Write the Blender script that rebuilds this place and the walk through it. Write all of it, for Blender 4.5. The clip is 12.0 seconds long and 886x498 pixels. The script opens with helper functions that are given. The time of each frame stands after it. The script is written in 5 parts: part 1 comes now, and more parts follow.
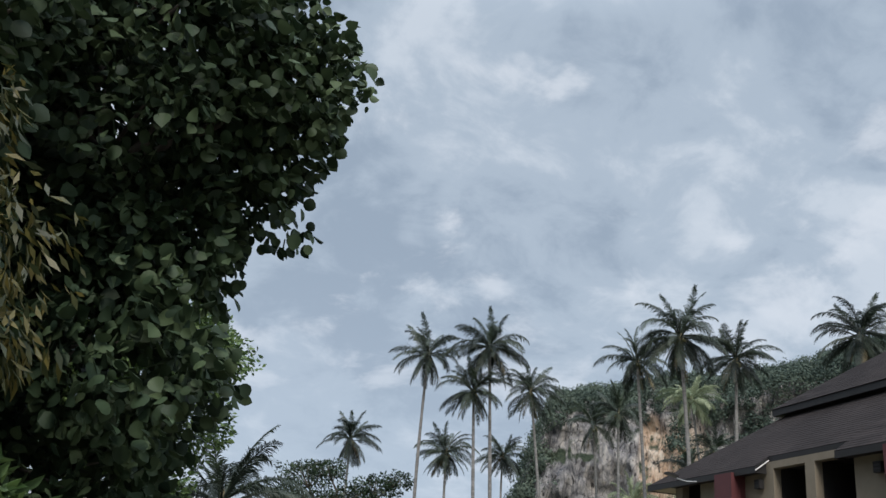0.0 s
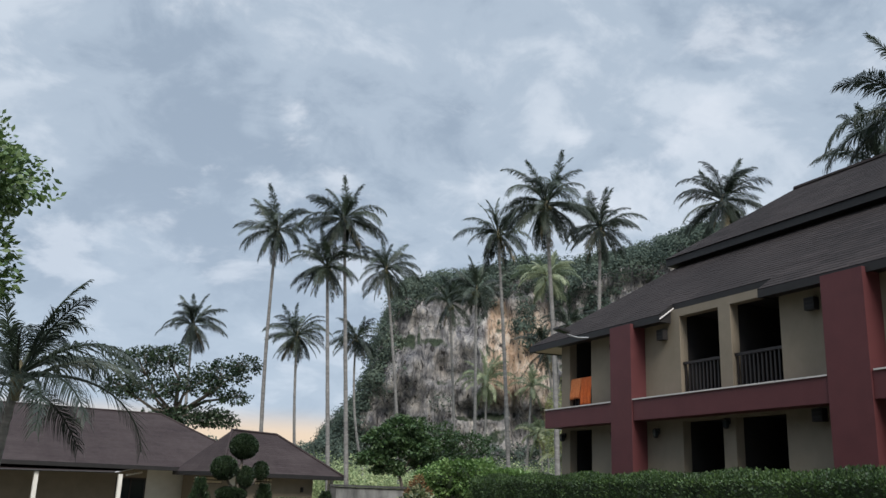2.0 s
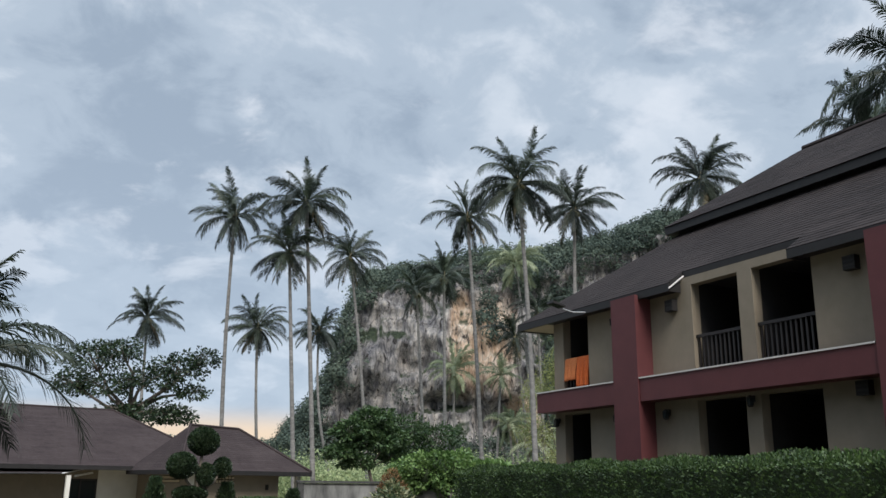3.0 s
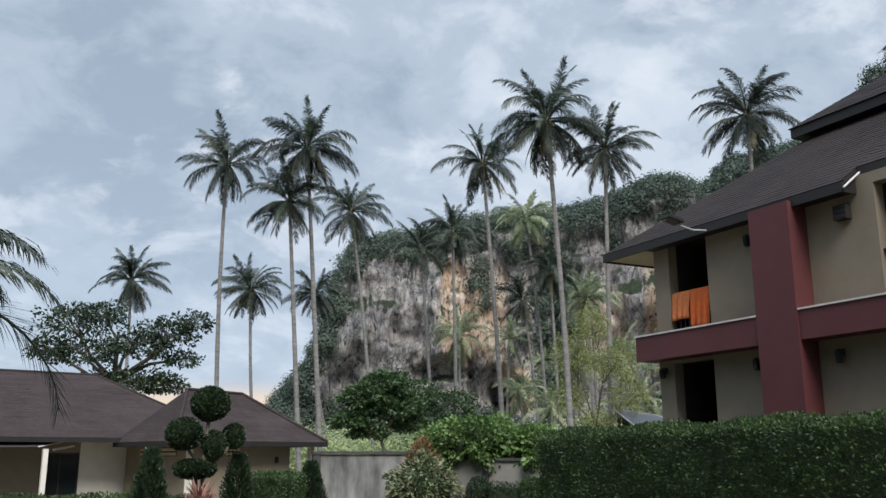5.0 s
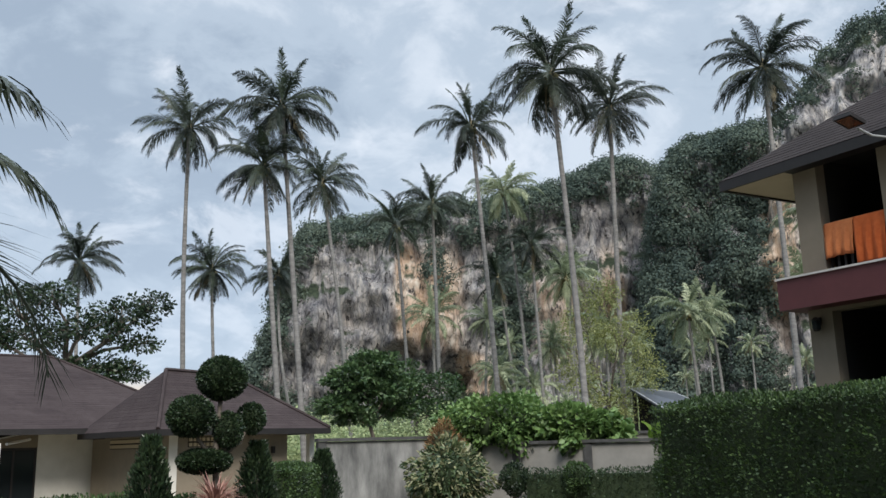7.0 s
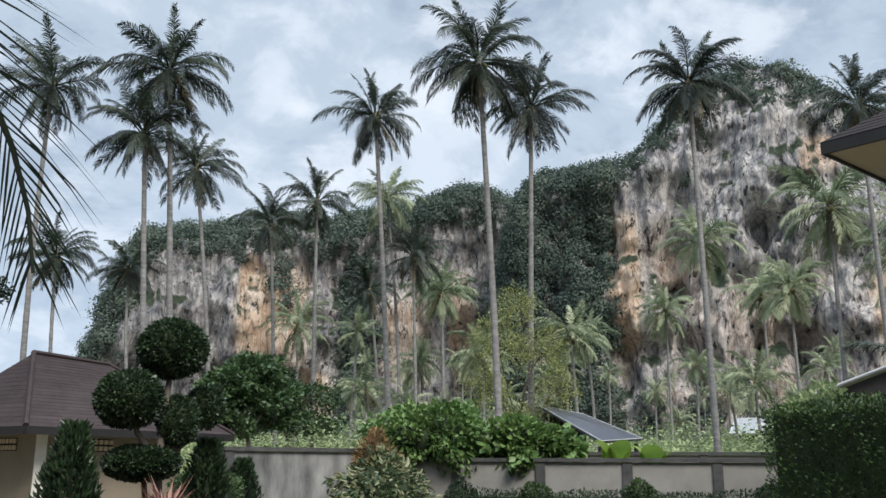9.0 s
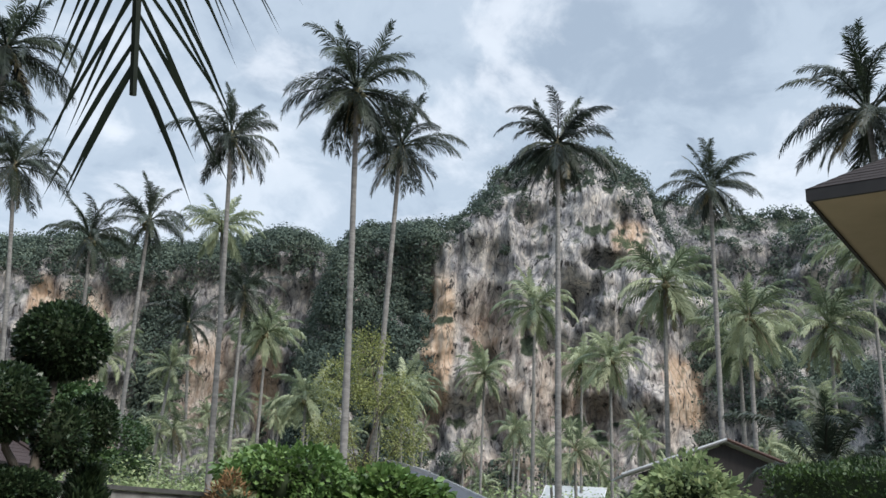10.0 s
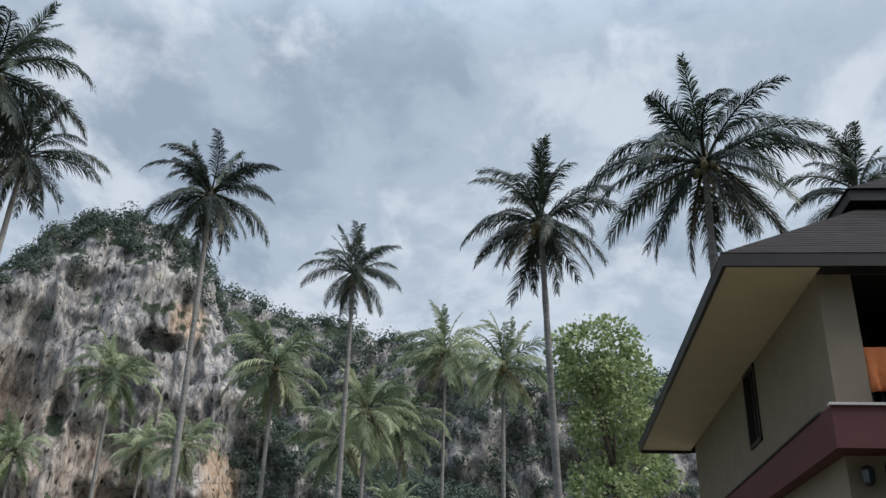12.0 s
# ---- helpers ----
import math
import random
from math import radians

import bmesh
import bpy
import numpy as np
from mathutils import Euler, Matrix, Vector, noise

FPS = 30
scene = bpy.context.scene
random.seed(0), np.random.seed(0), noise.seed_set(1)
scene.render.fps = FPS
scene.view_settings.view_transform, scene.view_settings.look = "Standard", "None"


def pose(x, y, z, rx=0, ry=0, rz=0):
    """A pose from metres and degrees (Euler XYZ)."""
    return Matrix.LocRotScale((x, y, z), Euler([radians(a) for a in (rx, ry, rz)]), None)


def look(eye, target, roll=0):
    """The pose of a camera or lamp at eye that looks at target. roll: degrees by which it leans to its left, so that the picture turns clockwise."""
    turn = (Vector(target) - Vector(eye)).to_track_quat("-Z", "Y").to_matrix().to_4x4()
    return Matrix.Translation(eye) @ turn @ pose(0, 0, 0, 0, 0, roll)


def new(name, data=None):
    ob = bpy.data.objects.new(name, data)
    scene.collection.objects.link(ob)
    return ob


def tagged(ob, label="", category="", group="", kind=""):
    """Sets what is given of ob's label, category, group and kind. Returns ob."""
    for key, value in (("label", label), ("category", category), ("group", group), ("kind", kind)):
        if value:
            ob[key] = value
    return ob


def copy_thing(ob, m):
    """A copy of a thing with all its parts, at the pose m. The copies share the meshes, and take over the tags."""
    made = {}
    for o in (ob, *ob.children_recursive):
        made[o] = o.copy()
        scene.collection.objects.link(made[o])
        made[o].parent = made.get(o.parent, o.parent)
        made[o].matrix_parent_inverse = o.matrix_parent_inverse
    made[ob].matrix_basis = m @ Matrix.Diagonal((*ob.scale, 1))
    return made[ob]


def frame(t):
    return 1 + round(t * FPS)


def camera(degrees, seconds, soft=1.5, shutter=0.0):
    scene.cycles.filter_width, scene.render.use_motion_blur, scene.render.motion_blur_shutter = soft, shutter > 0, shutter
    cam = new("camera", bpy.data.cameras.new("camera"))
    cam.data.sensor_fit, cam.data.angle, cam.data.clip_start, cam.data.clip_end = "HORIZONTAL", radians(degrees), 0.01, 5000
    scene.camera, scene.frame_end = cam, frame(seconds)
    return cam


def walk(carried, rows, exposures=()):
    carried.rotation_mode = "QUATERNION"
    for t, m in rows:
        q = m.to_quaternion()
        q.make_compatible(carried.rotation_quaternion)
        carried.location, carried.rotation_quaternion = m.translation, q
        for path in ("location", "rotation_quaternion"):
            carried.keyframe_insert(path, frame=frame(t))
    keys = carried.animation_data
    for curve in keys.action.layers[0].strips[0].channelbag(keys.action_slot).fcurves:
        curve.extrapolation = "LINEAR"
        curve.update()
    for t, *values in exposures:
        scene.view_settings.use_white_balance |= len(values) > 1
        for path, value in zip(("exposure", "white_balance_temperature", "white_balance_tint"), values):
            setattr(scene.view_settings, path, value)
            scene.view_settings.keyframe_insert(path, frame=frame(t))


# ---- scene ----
cam = camera(53.0, 12.0)
PATH = [
    (0, (-0.897, -11.463, 2.169), (-0.468, -9.651, 2.899), 5.6),
    (0.5, (-0.639, -10.386, 2.139), (-0.117, -8.573, 2.801), 5.0),
    (1, (-0.348, -9.236, 2.087), (0.281, -7.433, 2.682), 4.4),
    (1.5, (-0.089, -8.036, 2.044), (0.629, -6.252, 2.594), 3.3),
    (2, (0.073, -7.018, 2.019), (0.862, -5.257, 2.544), 2.1),
    (2.5, (0.346, -5.865, 2.019), (1.185, -4.126, 2.541), 1.2),
    (4.5, (1.138, -0.647, 1.97), (2.059, 1.064, 2.444), 0.2),
    (5, (1.252, 0.653, 1.968), (2.168, 2.372, 2.422), -0.1),
    (5.5, (1.164, 1.876, 1.951), (2.086, 3.594, 2.397), -0.3),
    (6, (1.253, 3.18, 1.953), (2.196, 4.887, 2.398), -0.7),
    (6.5, (1.246, 4.356, 1.923), (2.232, 6.04, 2.362), -1.1),
    (8.5, (0.951, 8.992, 1.721), (2.163, 10.521, 2.16), -1.1),
    (9, (1.022, 10.341, 1.658), (2.336, 11.771, 2.136), 0.2),
    (9.5, (1.097, 11.679, 1.64), (2.534, 12.965, 2.173), 1.6),
    (10, (1.198, 13.124, 1.536), (2.762, 14.214, 2.143), 3.0),
    (10.5, (1.487, 14.57, 1.418), (3.159, 15.427, 2.105), 3.7),
    (11, (1.955, 15.897, 1.471), (3.705, 16.503, 2.228), 3.7),
    (11.5, (2.405, 17.016, 1.612), (4.198, 17.383, 2.418), 3.1),
    (12, (2.948, 18.169, 1.526), (4.757, 18.305, 2.368), 1.7),
]
walk(cam, [(t, look(e, g, r)) for t, e, g, r in PATH],
     [(0, 0.38), (2.5, 0.48), (5.5, 0.57), (8.5, 0.72), (10, 0.76), (10.8, 0.67), (12, 0.43)])

# ---- world, sun ----
world = bpy.data.worlds.new("overcast_evening")
scene.world = world
world.use_nodes = True
SUN_AZ, SUN_EL = 193.0, 47.0
GLOW_AZ = 8.0


def world_nodes():
    nt = world.node_tree
    nd, ln = nt.nodes, nt.links
    nd.clear()
    out, bg = nd.new("ShaderNodeOutputWorld"), nd.new("ShaderNodeBackground")
    tc = nd.new("ShaderNodeTexCoord")
    sep = nd.new("ShaderNodeSeparateXYZ")
    ln.new(tc.outputs["Generated"], sep.inputs[0])

    def m(op, a, b=None, c=None, clamp=False):
        n = nd.new("ShaderNodeMath")
        n.operation, n.use_clamp = op, clamp
        for i, v in enumerate((a, b, c)):
            if v is None:
                continue
            if isinstance(v, (int, float)):
                n.inputs[i].default_value = v
            else:
                ln.new(v, n.inputs[i])
        return n.outputs[0]

    def ramp(fac, stops):
        n = nd.new("ShaderNodeValToRGB")
        n.color_ramp.interpolation = "EASE"
        while len(n.color_ramp.elements) < len(stops):
            n.color_ramp.elements.new(0.5)
        for e, (p, c) in zip(n.color_ramp.elements, stops):
            e.position, e.color = p, (*c, 1)
        ln.new(fac, n.inputs[0])
        return n.outputs[0]

    def mix(fac, a, b):
        n = nd.new("ShaderNodeMix")
        n.data_type = "RGBA"
        for i, v in ((0, fac), (6, a), (7, b)):
            if isinstance(v, (int, float)):
                n.inputs[i].default_value = v
            elif isinstance(v, tuple):
                n.inputs[i].default_value = (*v, 1)
            else:
                ln.new(v, n.inputs[i])
        return n.outputs[2]

    up = m("MAXIMUM", sep.outputs[2], 0.0)
    den = m("ADD", up, 0.42)
    comb = nd.new("ShaderNodeCombineXYZ")
    ln.new(m("DIVIDE", sep.outputs[0], den), comb.inputs[0])
    ln.new(m("DIVIDE", sep.outputs[1], den), comb.inputs[1])

    def cloud(scale, detail, rough, seed, distort):
        n = nd.new("ShaderNodeTexNoise")
        n.noise_dimensions = "3D"
        comb2 = nd.new("ShaderNodeVectorMath")
        comb2.operation = "ADD"
        comb2.inputs[1].default_value = (seed, seed * 0.7, seed)
        ln.new(comb.outputs[0], comb2.inputs[0])
        ln.new(comb2.outputs[0], n.inputs["Vector"])
        n.inputs["Scale"].default_value, n.inputs["Detail"].default_value = scale, detail
        n.inputs["Roughness"].default_value, n.inputs["Distortion"].default_value = rough, distort
        return n.outputs[0]

    big = cloud(1.5, 3, 0.5, 3.1, 0.2)
    midc = cloud(4.0, 6, 0.55, 5.3, 0.35)
    fine = cloud(9.0, 8, 0.6, 9.7, 0.4)
    bright = cloud(5.0, 7, 0.58, 21.3, 0.3)
    dens = m("ADD", m("MULTIPLY", big, 0.34), m("ADD", m("MULTIPLY", midc, 0.38), m("MULTIPLY", fine, 0.28)))
    grey = ramp(dens, [(0.41, (0.25, 0.31, 0.39)), (0.5, (0.335, 0.4, 0.48)), (0.58, (0.46, 0.515, 0.585))])
    white = m("MULTIPLY", ramp(bright, [(0.53, (0, 0, 0)), (0.66, (1, 1, 1))]), 0.66)
    clouds = mix(white, grey, (0.56, 0.6, 0.66))
    sky = nd.new("ShaderNodeTexSky")
    sky.sky_type, sky.sun_disc = "NISHITA", False
    sky.sun_elevation, sky.sun_rotation = radians(SUN_EL), radians(SUN_AZ)
    dim = nd.new("ShaderNodeVectorMath")
    dim.operation = "SCALE"
    dim.inputs[3].default_value = 0.1
    ln.new(sky.outputs[0], dim.inputs[0])
    # low band of clear pale blue under the cloud deck, with a warm gap on one side
    band = ramp(up, [(0.0, (1, 1, 1)), (0.42, (0, 0, 0))])
    col = mix(m("MULTIPLY", band, 0.6), clouds, (0.38, 0.455, 0.555))
    col = mix(0.04, col, dim.outputs[0])
    sx, sy = math.sin(radians(GLOW_AZ)), math.cos(radians(GLOW_AZ))
    toward = m("ADD", m("MULTIPLY", sep.outputs[0], sx), m("MULTIPLY", sep.outputs[1], sy))
    glow = m("MULTIPLY", ramp(toward, [(0.94, (0, 0, 0)), (0.99, (1, 1, 1))]), ramp(up, [(0.0, (0.6, 0.6, 0.6)), (0.05, (1, 1, 1)), (0.085, (0, 0, 0))]))
    col = mix(m("MULTIPLY", glow, 0.8), col, (0.7, 0.53, 0.36))
    # an overcast sky is brightest overhead
    gain = nd.new("ShaderNodeVectorMath")
    gain.operation = "SCALE"
    ln.new(col, gain.inputs[0])
    ln.new(m("ADD", 1.0, m("MULTIPLY", ramp(up, [(0.58, (0, 0, 0)), (0.95, (1, 1, 1))]), 3.4)), gain.inputs[3])
    ln.new(gain.outputs[0], bg.inputs[0])
    bg.inputs[1].default_value = 1.0
    ln.new(bg.outputs[0], out.inputs[0])


world_nodes()
sun = new("sun", bpy.data.lights.new("sun", "SUN"))
sun.data.energy, sun.data.angle, sun.data.color = 2.7, radians(25), (1.0, 0.95, 0.88)
_a, _e = radians(SUN_AZ), radians(SUN_EL)
sun.matrix_world = look((0, 0, 60), (-math.sin(_a) * math.cos(_e), -math.cos(_a) * math.cos(_e), 60 - math.sin(_e)))


# ---- materials ----
def surface(name, cols, scale=4.0, rough=0.7, bump=0.2, bump_scale=None, metal=0.0, stretch=(1, 1, 1), per="", spread=0.25, thin=0.0, big=0.3, spec=0.4):
    """A noisy surface: cols runs dark to light over fine grain and large patches; per adds a shift by object or island."""
    ma = bpy.data.materials.new(name)
    ma.use_nodes = True
    nt = ma.node_tree
    nd, ln = nt.nodes, nt.links
    bs = nd["Principled BSDF"]
    bs.inputs["Roughness"].default_value, bs.inputs["Metallic"].default_value = rough, metal
    bs.inputs["Specular IOR Level"].default_value = spec
    tc, mp = nd.new("ShaderNodeTexCoord"), nd.new("ShaderNodeMapping")
    mp.inputs["Scale"].default_value = stretch
    ln.new(tc.outputs["Object"], mp.inputs[0])

    def tex(s, d, r=0.6):
        n = nd.new("ShaderNodeTexNoise")
        n.inputs["Scale"].default_value, n.inputs["Detail"].default_value, n.inputs["Roughness"].default_value = s, d, r
        ln.new(mp.outputs[0], n.inputs["Vector"])
        return n.outputs[0]

    def m(op, a, b):
        n = nd.new("ShaderNodeMath")
        n.operation = op
        for i, v in enumerate((a, b)):
            if isinstance(v, (int, float)):
                n.inputs[i].default_value = v
            else:
                ln.new(v, n.inputs[i])
        return n.outputs[0]

    fine, wide = tex(scale, 5), tex(scale * 0.13, 3)
    fac = m("ADD", m("MULTIPLY", fine, 1 - big), m("MULTIPLY", wide, big))
    if per:
        if per == "object":
            rnd = nd.new("ShaderNodeObjectInfo").outputs["Random"]
        else:
            rnd = nd.new("ShaderNodeNewGeometry").outputs["Random Per Island"]
        fac = m("ADD", fac, m("MULTIPLY", m("SUBTRACT", rnd, 0.5), spread))
    rp = nd.new("ShaderNodeValToRGB")
    while len(rp.color_ramp.elements) < len(cols):
        rp.color_ramp.elements.new(0.5)
    for i, (e, c) in enumerate(zip(rp.color_ramp.elements, cols)):
        e.position, e.color = 0.3 + 0.4 * i / max(1, len(cols) - 1), (*c, 1)
    ln.new(fac, rp.inputs[0])
    ln.new(rp.outputs[0], bs.inputs["Base Color"])
    if bump:
        b = nd.new("ShaderNodeBump")
        b.inputs["Strength"].default_value, b.inputs["Distance"].default_value = bump, 0.02
        ln.new(tex(bump_scale or scale * 3, 4), b.inputs["Height"])
        ln.new(b.outputs[0], bs.inputs["Normal"])
    if thin:
        tr, mx = nd.new("ShaderNodeBsdfTranslucent"), nd.new("ShaderNodeMixShader")
        mx.inputs[0].default_value = thin
        ln.new(rp.outputs[0], tr.inputs[0])
        ln.new(bs.outputs[0], mx.inputs[1])
        ln.new(tr.outputs[0], mx.inputs[2])
        ln.new(mx.outputs[0], nd["Material Output"].inputs[0])
    return ma


def rock_surface(name, seed, warmth=0.0, pale=1.0):
    """Limestone: vertical streaks of grey and cream, ochre patches, and growth on the ledges."""
    ma = bpy.data.materials.new(name)
    ma.use_nodes = True
    nt = ma.node_tree
    nd, ln = nt.nodes, nt.links
    bs = nd["Principled BSDF"]
    bs.inputs["Roughness"].default_value, bs.inputs["Specular IOR Level"].default_value = 0.95, 0.1
    tc = nd.new("ShaderNodeTexCoord")

    def tex(s, d, st, off=0.0, r=0.6, dist=0.0):
        mp = nd.new("ShaderNodeMapping")
        mp.inputs["Scale"].default_value = st
        mp.inputs["Location"].default_value = (off + seed, off, off)
        ln.new(tc.outputs["Object"], mp.inputs[0])
        n = nd.new("ShaderNodeTexNoise")
        n.inputs["Scale"].default_value, n.inputs["Detail"].default_value = s, d
        n.inputs["Roughness"].default_value, n.inputs["Distortion"].default_value = r, dist
        ln.new(mp.outputs[0], n.inputs["Vector"])
        return n.outputs[0]

    def ramp(fac, stops):
        n = nd.new("ShaderNodeValToRGB")
        while len(n.color_ramp.elements) < len(stops):
            n.color_ramp.elements.new(0.5)
        for e, (p, c) in zip(n.color_ramp.elements, stops):
            e.position, e.color = p, (*c, 1)
        ln.new(fac, n.inputs[0])
        return n.outputs[0]

    def mix(fac, a, b):
        n = nd.new("ShaderNodeMix")
        n.data_type = "RGBA"
        ln.new(fac, n.inputs[0])
        for i, v in ((6, a), (7, b)):
            if isinstance(v, tuple):
                n.inputs[i].default_value = (*v, 1)
            else:
                ln.new(v, n.inputs[i])
        return n.outputs[2]

    streak = tex(0.8, 10, (1, 1, 0.42), 3.0, 0.74, 0.3)
    blotch = tex(0.2, 9, (1, 1, 0.75), 71.0, 0.72, 0.3)
    both = nd.new("ShaderNodeMath")
    both.operation = "MULTIPLY_ADD"
    both.inputs[1].default_value = 0.48
    ln.new(blotch, both.inputs[0])
    half = nd.new("ShaderNodeMath")
    half.operation = "MULTIPLY"
    half.inputs[1].default_value = 0.52
    ln.new(streak, half.inputs[0])
    ln.new(half.outputs[0], both.inputs[2])
    streak = both.outputs[0]
    base = ramp(streak, [(0.4, (0.075, 0.077, 0.09)), (0.455, (0.21 * pale, 0.205 * pale, 0.215 * pale)), (0.51, (0.36 * pale, 0.345 * pale, 0.34 * pale)), (0.59, (0.62 * pale, 0.57 * pale, 0.52 * pale))])
    stain = nd.new("ShaderNodeAttribute")
    stain.attribute_name = "iron_stain"
    patch = nd.new("ShaderNodeMath")
    patch.operation = "MULTIPLY_ADD"
    patch.inputs[1].default_value = 0.75
    ln.new(tex(0.16, 5, (1, 1, 0.35), 17.0, 0.6, 0.5), patch.inputs[0])
    ln.new(stain.outputs["Fac"], patch.inputs[2])
    ochre = ramp(patch.outputs[0], [(0.6 - warmth, (0, 0, 0)), (0.98 - warmth, (1, 1, 1))])
    warm = ramp(streak, [(0.38, (0.3, 0.21, 0.17)), (0.45, (0.6, 0.42, 0.29)), (0.52, (0.72, 0.56, 0.43)), (0.6, (0.84, 0.73, 0.62))])
    col = mix(ochre, base, warm)
    pits = ramp(tex(0.75, 6, (1, 1, 0.55), 31.0, 0.65), [(0.37, (1, 1, 1)), (0.43, (0, 0, 0))])
    col = mix(pits, col, (0.06, 0.055, 0.055))
    mpv = nd.new("ShaderNodeMapping")
    mpv.inputs["Scale"].default_value = (1, 1, 0.4)
    ln.new(tc.outputs["Object"], mpv.inputs[0])
    wob = nd.new("ShaderNodeVectorMath")
    wob.operation = "ADD"
    ln.new(mpv.outputs[0], wob.inputs[0])
    ln.new(tex(0.5, 4, (1, 1, 1), 91.0), wob.inputs[1])
    vor = nd.new("ShaderNodeTexVoronoi")
    vor.feature = "DISTANCE_TO_EDGE"
    vor.inputs["Scale"].default_value = 0.42
    ln.new(wob.outputs[0], vor.inputs["Vector"])
    crack = ramp(vor.outputs["Distance"], [(0.0, (0.55, 0.55, 0.55)), (0.06, (0, 0, 0))])
    col = mix(crack, col, (0.07, 0.065, 0.065))
    geo = nd.new("ShaderNodeNewGeometry")
    sp = nd.new("ShaderNodeSeparateXYZ")
    ln.new(geo.outputs["Normal"], sp.inputs[0])
    gr = nd.new("ShaderNodeMath")
    gr.operation = "MULTIPLY_ADD"
    gr.inputs[1].default_value = 0.55
    ln.new(sp.outputs[2], gr.inputs[0])
    ln.new(tex(0.12, 4, (1, 1, 0.8), 47.0), gr.inputs[2])
    moss = ramp(gr.outputs[0], [(0.8, (0, 0, 0)), (0.92, (1, 1, 1))])
    green = ramp(tex(1.2, 5, (1, 1, 1), 53.0), [(0.35, (0.03, 0.042, 0.03)), (0.6, (0.075, 0.095, 0.06))])
    col = mix(moss, col, green)
    ln.new(col, bs.inputs["Base Color"])
    b = nd.new("ShaderNodeBump")
    b.inputs["Strength"].default_value, b.inputs["Distance"].default_value = 1.0, 2.2
    ln.new(tex(1.0, 9, (1, 1, 0.55), 61.0, 0.74, 0.1), b.inputs["Height"])
    ln.new(b.outputs[0], bs.inputs["Normal"])
    return ma


M = {}
M["grass"] = surface("sandy_lawn", [(0.1, 0.1, 0.07), (0.17, 0.155, 0.115), (0.25, 0.225, 0.175)], 6, 0.95, 0.6, 40, spec=0.1)
M["beige"] = surface("beige_render", [(0.175, 0.147, 0.108), (0.225, 0.188, 0.142)], 2.5, 0.85, 0.15, 60)
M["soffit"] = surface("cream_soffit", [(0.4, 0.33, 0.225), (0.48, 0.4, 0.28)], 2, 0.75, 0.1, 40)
M["red"] = surface("maroon_paint", [(0.072, 0.019, 0.021), (0.1, 0.028, 0.03)], 2, 0.6, 0.12, 50)
M["shingle"] = surface("brown_shingle", [(0.013, 0.01, 0.01), (0.022, 0.0175, 0.017), (0.034, 0.027, 0.026)], 5, 0.95, 0.5, 40, per="island", spread=0.22, big=0.6, spec=0.15)
M["shingle_old"] = surface("house_shingle", [(0.026, 0.019, 0.02), (0.038, 0.029, 0.029), (0.05, 0.039, 0.039)], 5, 0.95, 0.5, 40, per="island", spread=0.14, big=0.6, spec=0.15)
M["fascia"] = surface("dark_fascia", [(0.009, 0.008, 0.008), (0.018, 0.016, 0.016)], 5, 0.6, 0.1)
M["darkwood"] = surface("dark_wood", [(0.012, 0.01, 0.011), (0.03, 0.025, 0.024)], 8, 0.55, 0.2, stretch=(1, 1, 0.2))
# near-black colour stands in for the shade inside rooms and hollows
M["interior"] = surface("interior_shade", [(0.012, 0.011, 0.012), (0.022, 0.02, 0.02)], 2, 0.9, 0)
M["white"] = surface("white_metal", [(0.62, 0.62, 0.62), (0.75, 0.75, 0.74)], 6, 0.45, 0.05)
M["capping"] = surface("pale_capping", [(0.45, 0.42, 0.4), (0.58, 0.55, 0.52)], 9, 0.6, 0.1)
M["offwhite"] = surface("offwhite_render", [(0.55, 0.53, 0.48), (0.66, 0.64, 0.59)], 2.5, 0.85, 0.15, 50)
M["towel"] = surface("orange_towel", [(0.45, 0.085, 0.018), (0.58, 0.14, 0.036)], 14, 0.95, 0.7, 220)
M["towel_pale"] = surface("pale_orange_towel", [(0.5, 0.14, 0.045), (0.62, 0.22, 0.08)], 14, 0.95, 0.7, 220)
M["concrete"] = surface("weathered_concrete", [(0.045, 0.046, 0.046), (0.16, 0.16, 0.155), (0.3, 0.3, 0.29)], 2.6, 0.95, 0.35, 30, stretch=(1, 1, 0.3))
M["wallpaint"] = surface("garden_wall_paint", [(0.17, 0.165, 0.15), (0.25, 0.24, 0.22)], 2, 0.9, 0.2, 30)
M["coping"] = surface("dark_coping", [(0.03, 0.03, 0.03), (0.08, 0.08, 0.078)], 5, 0.9, 0.3)
M["bark"] = surface("grey_bark", [(0.06, 0.05, 0.042), (0.14, 0.12, 0.1)], 6, 0.95, 0.8, 20, stretch=(1, 1, 0.3))
M["palmbark"] = surface("palm_bark", [(0.09, 0.086, 0.082), (0.17, 0.164, 0.158), (0.27, 0.262, 0.25)], 3, 0.95, 0.7, 8, stretch=(1, 1, 3))
M["frond"] = surface("palm_frond", [(0.01, 0.017, 0.012), (0.021, 0.031, 0.021), (0.044, 0.058, 0.037)], 1.5, 0.5, 0, per="object", spread=0.5, thin=0.25)
M["frond_dry"] = surface("dry_frond", [(0.09, 0.075, 0.045), (0.2, 0.17, 0.1)], 2, 0.8, 0, per="object", spread=0.4, thin=0.15)
M["frond_fresh"] = surface("fresh_frond", [(0.018, 0.03, 0.018), (0.045, 0.063, 0.034)], 1.5, 0.45, 0, per="object", spread=0.4, thin=0.3)
M["nut"] = surface("coconut_husk", [(0.07, 0.08, 0.03), (0.16, 0.13, 0.06)], 5, 0.6, 0.2)
M["leaf_dark"] = surface("dark_leaf", [(0.008, 0.018, 0.009), (0.021, 0.04, 0.018), (0.042, 0.068, 0.03)], 1.2, 0.42, 0, per="island", spread=0.5, thin=0.18)
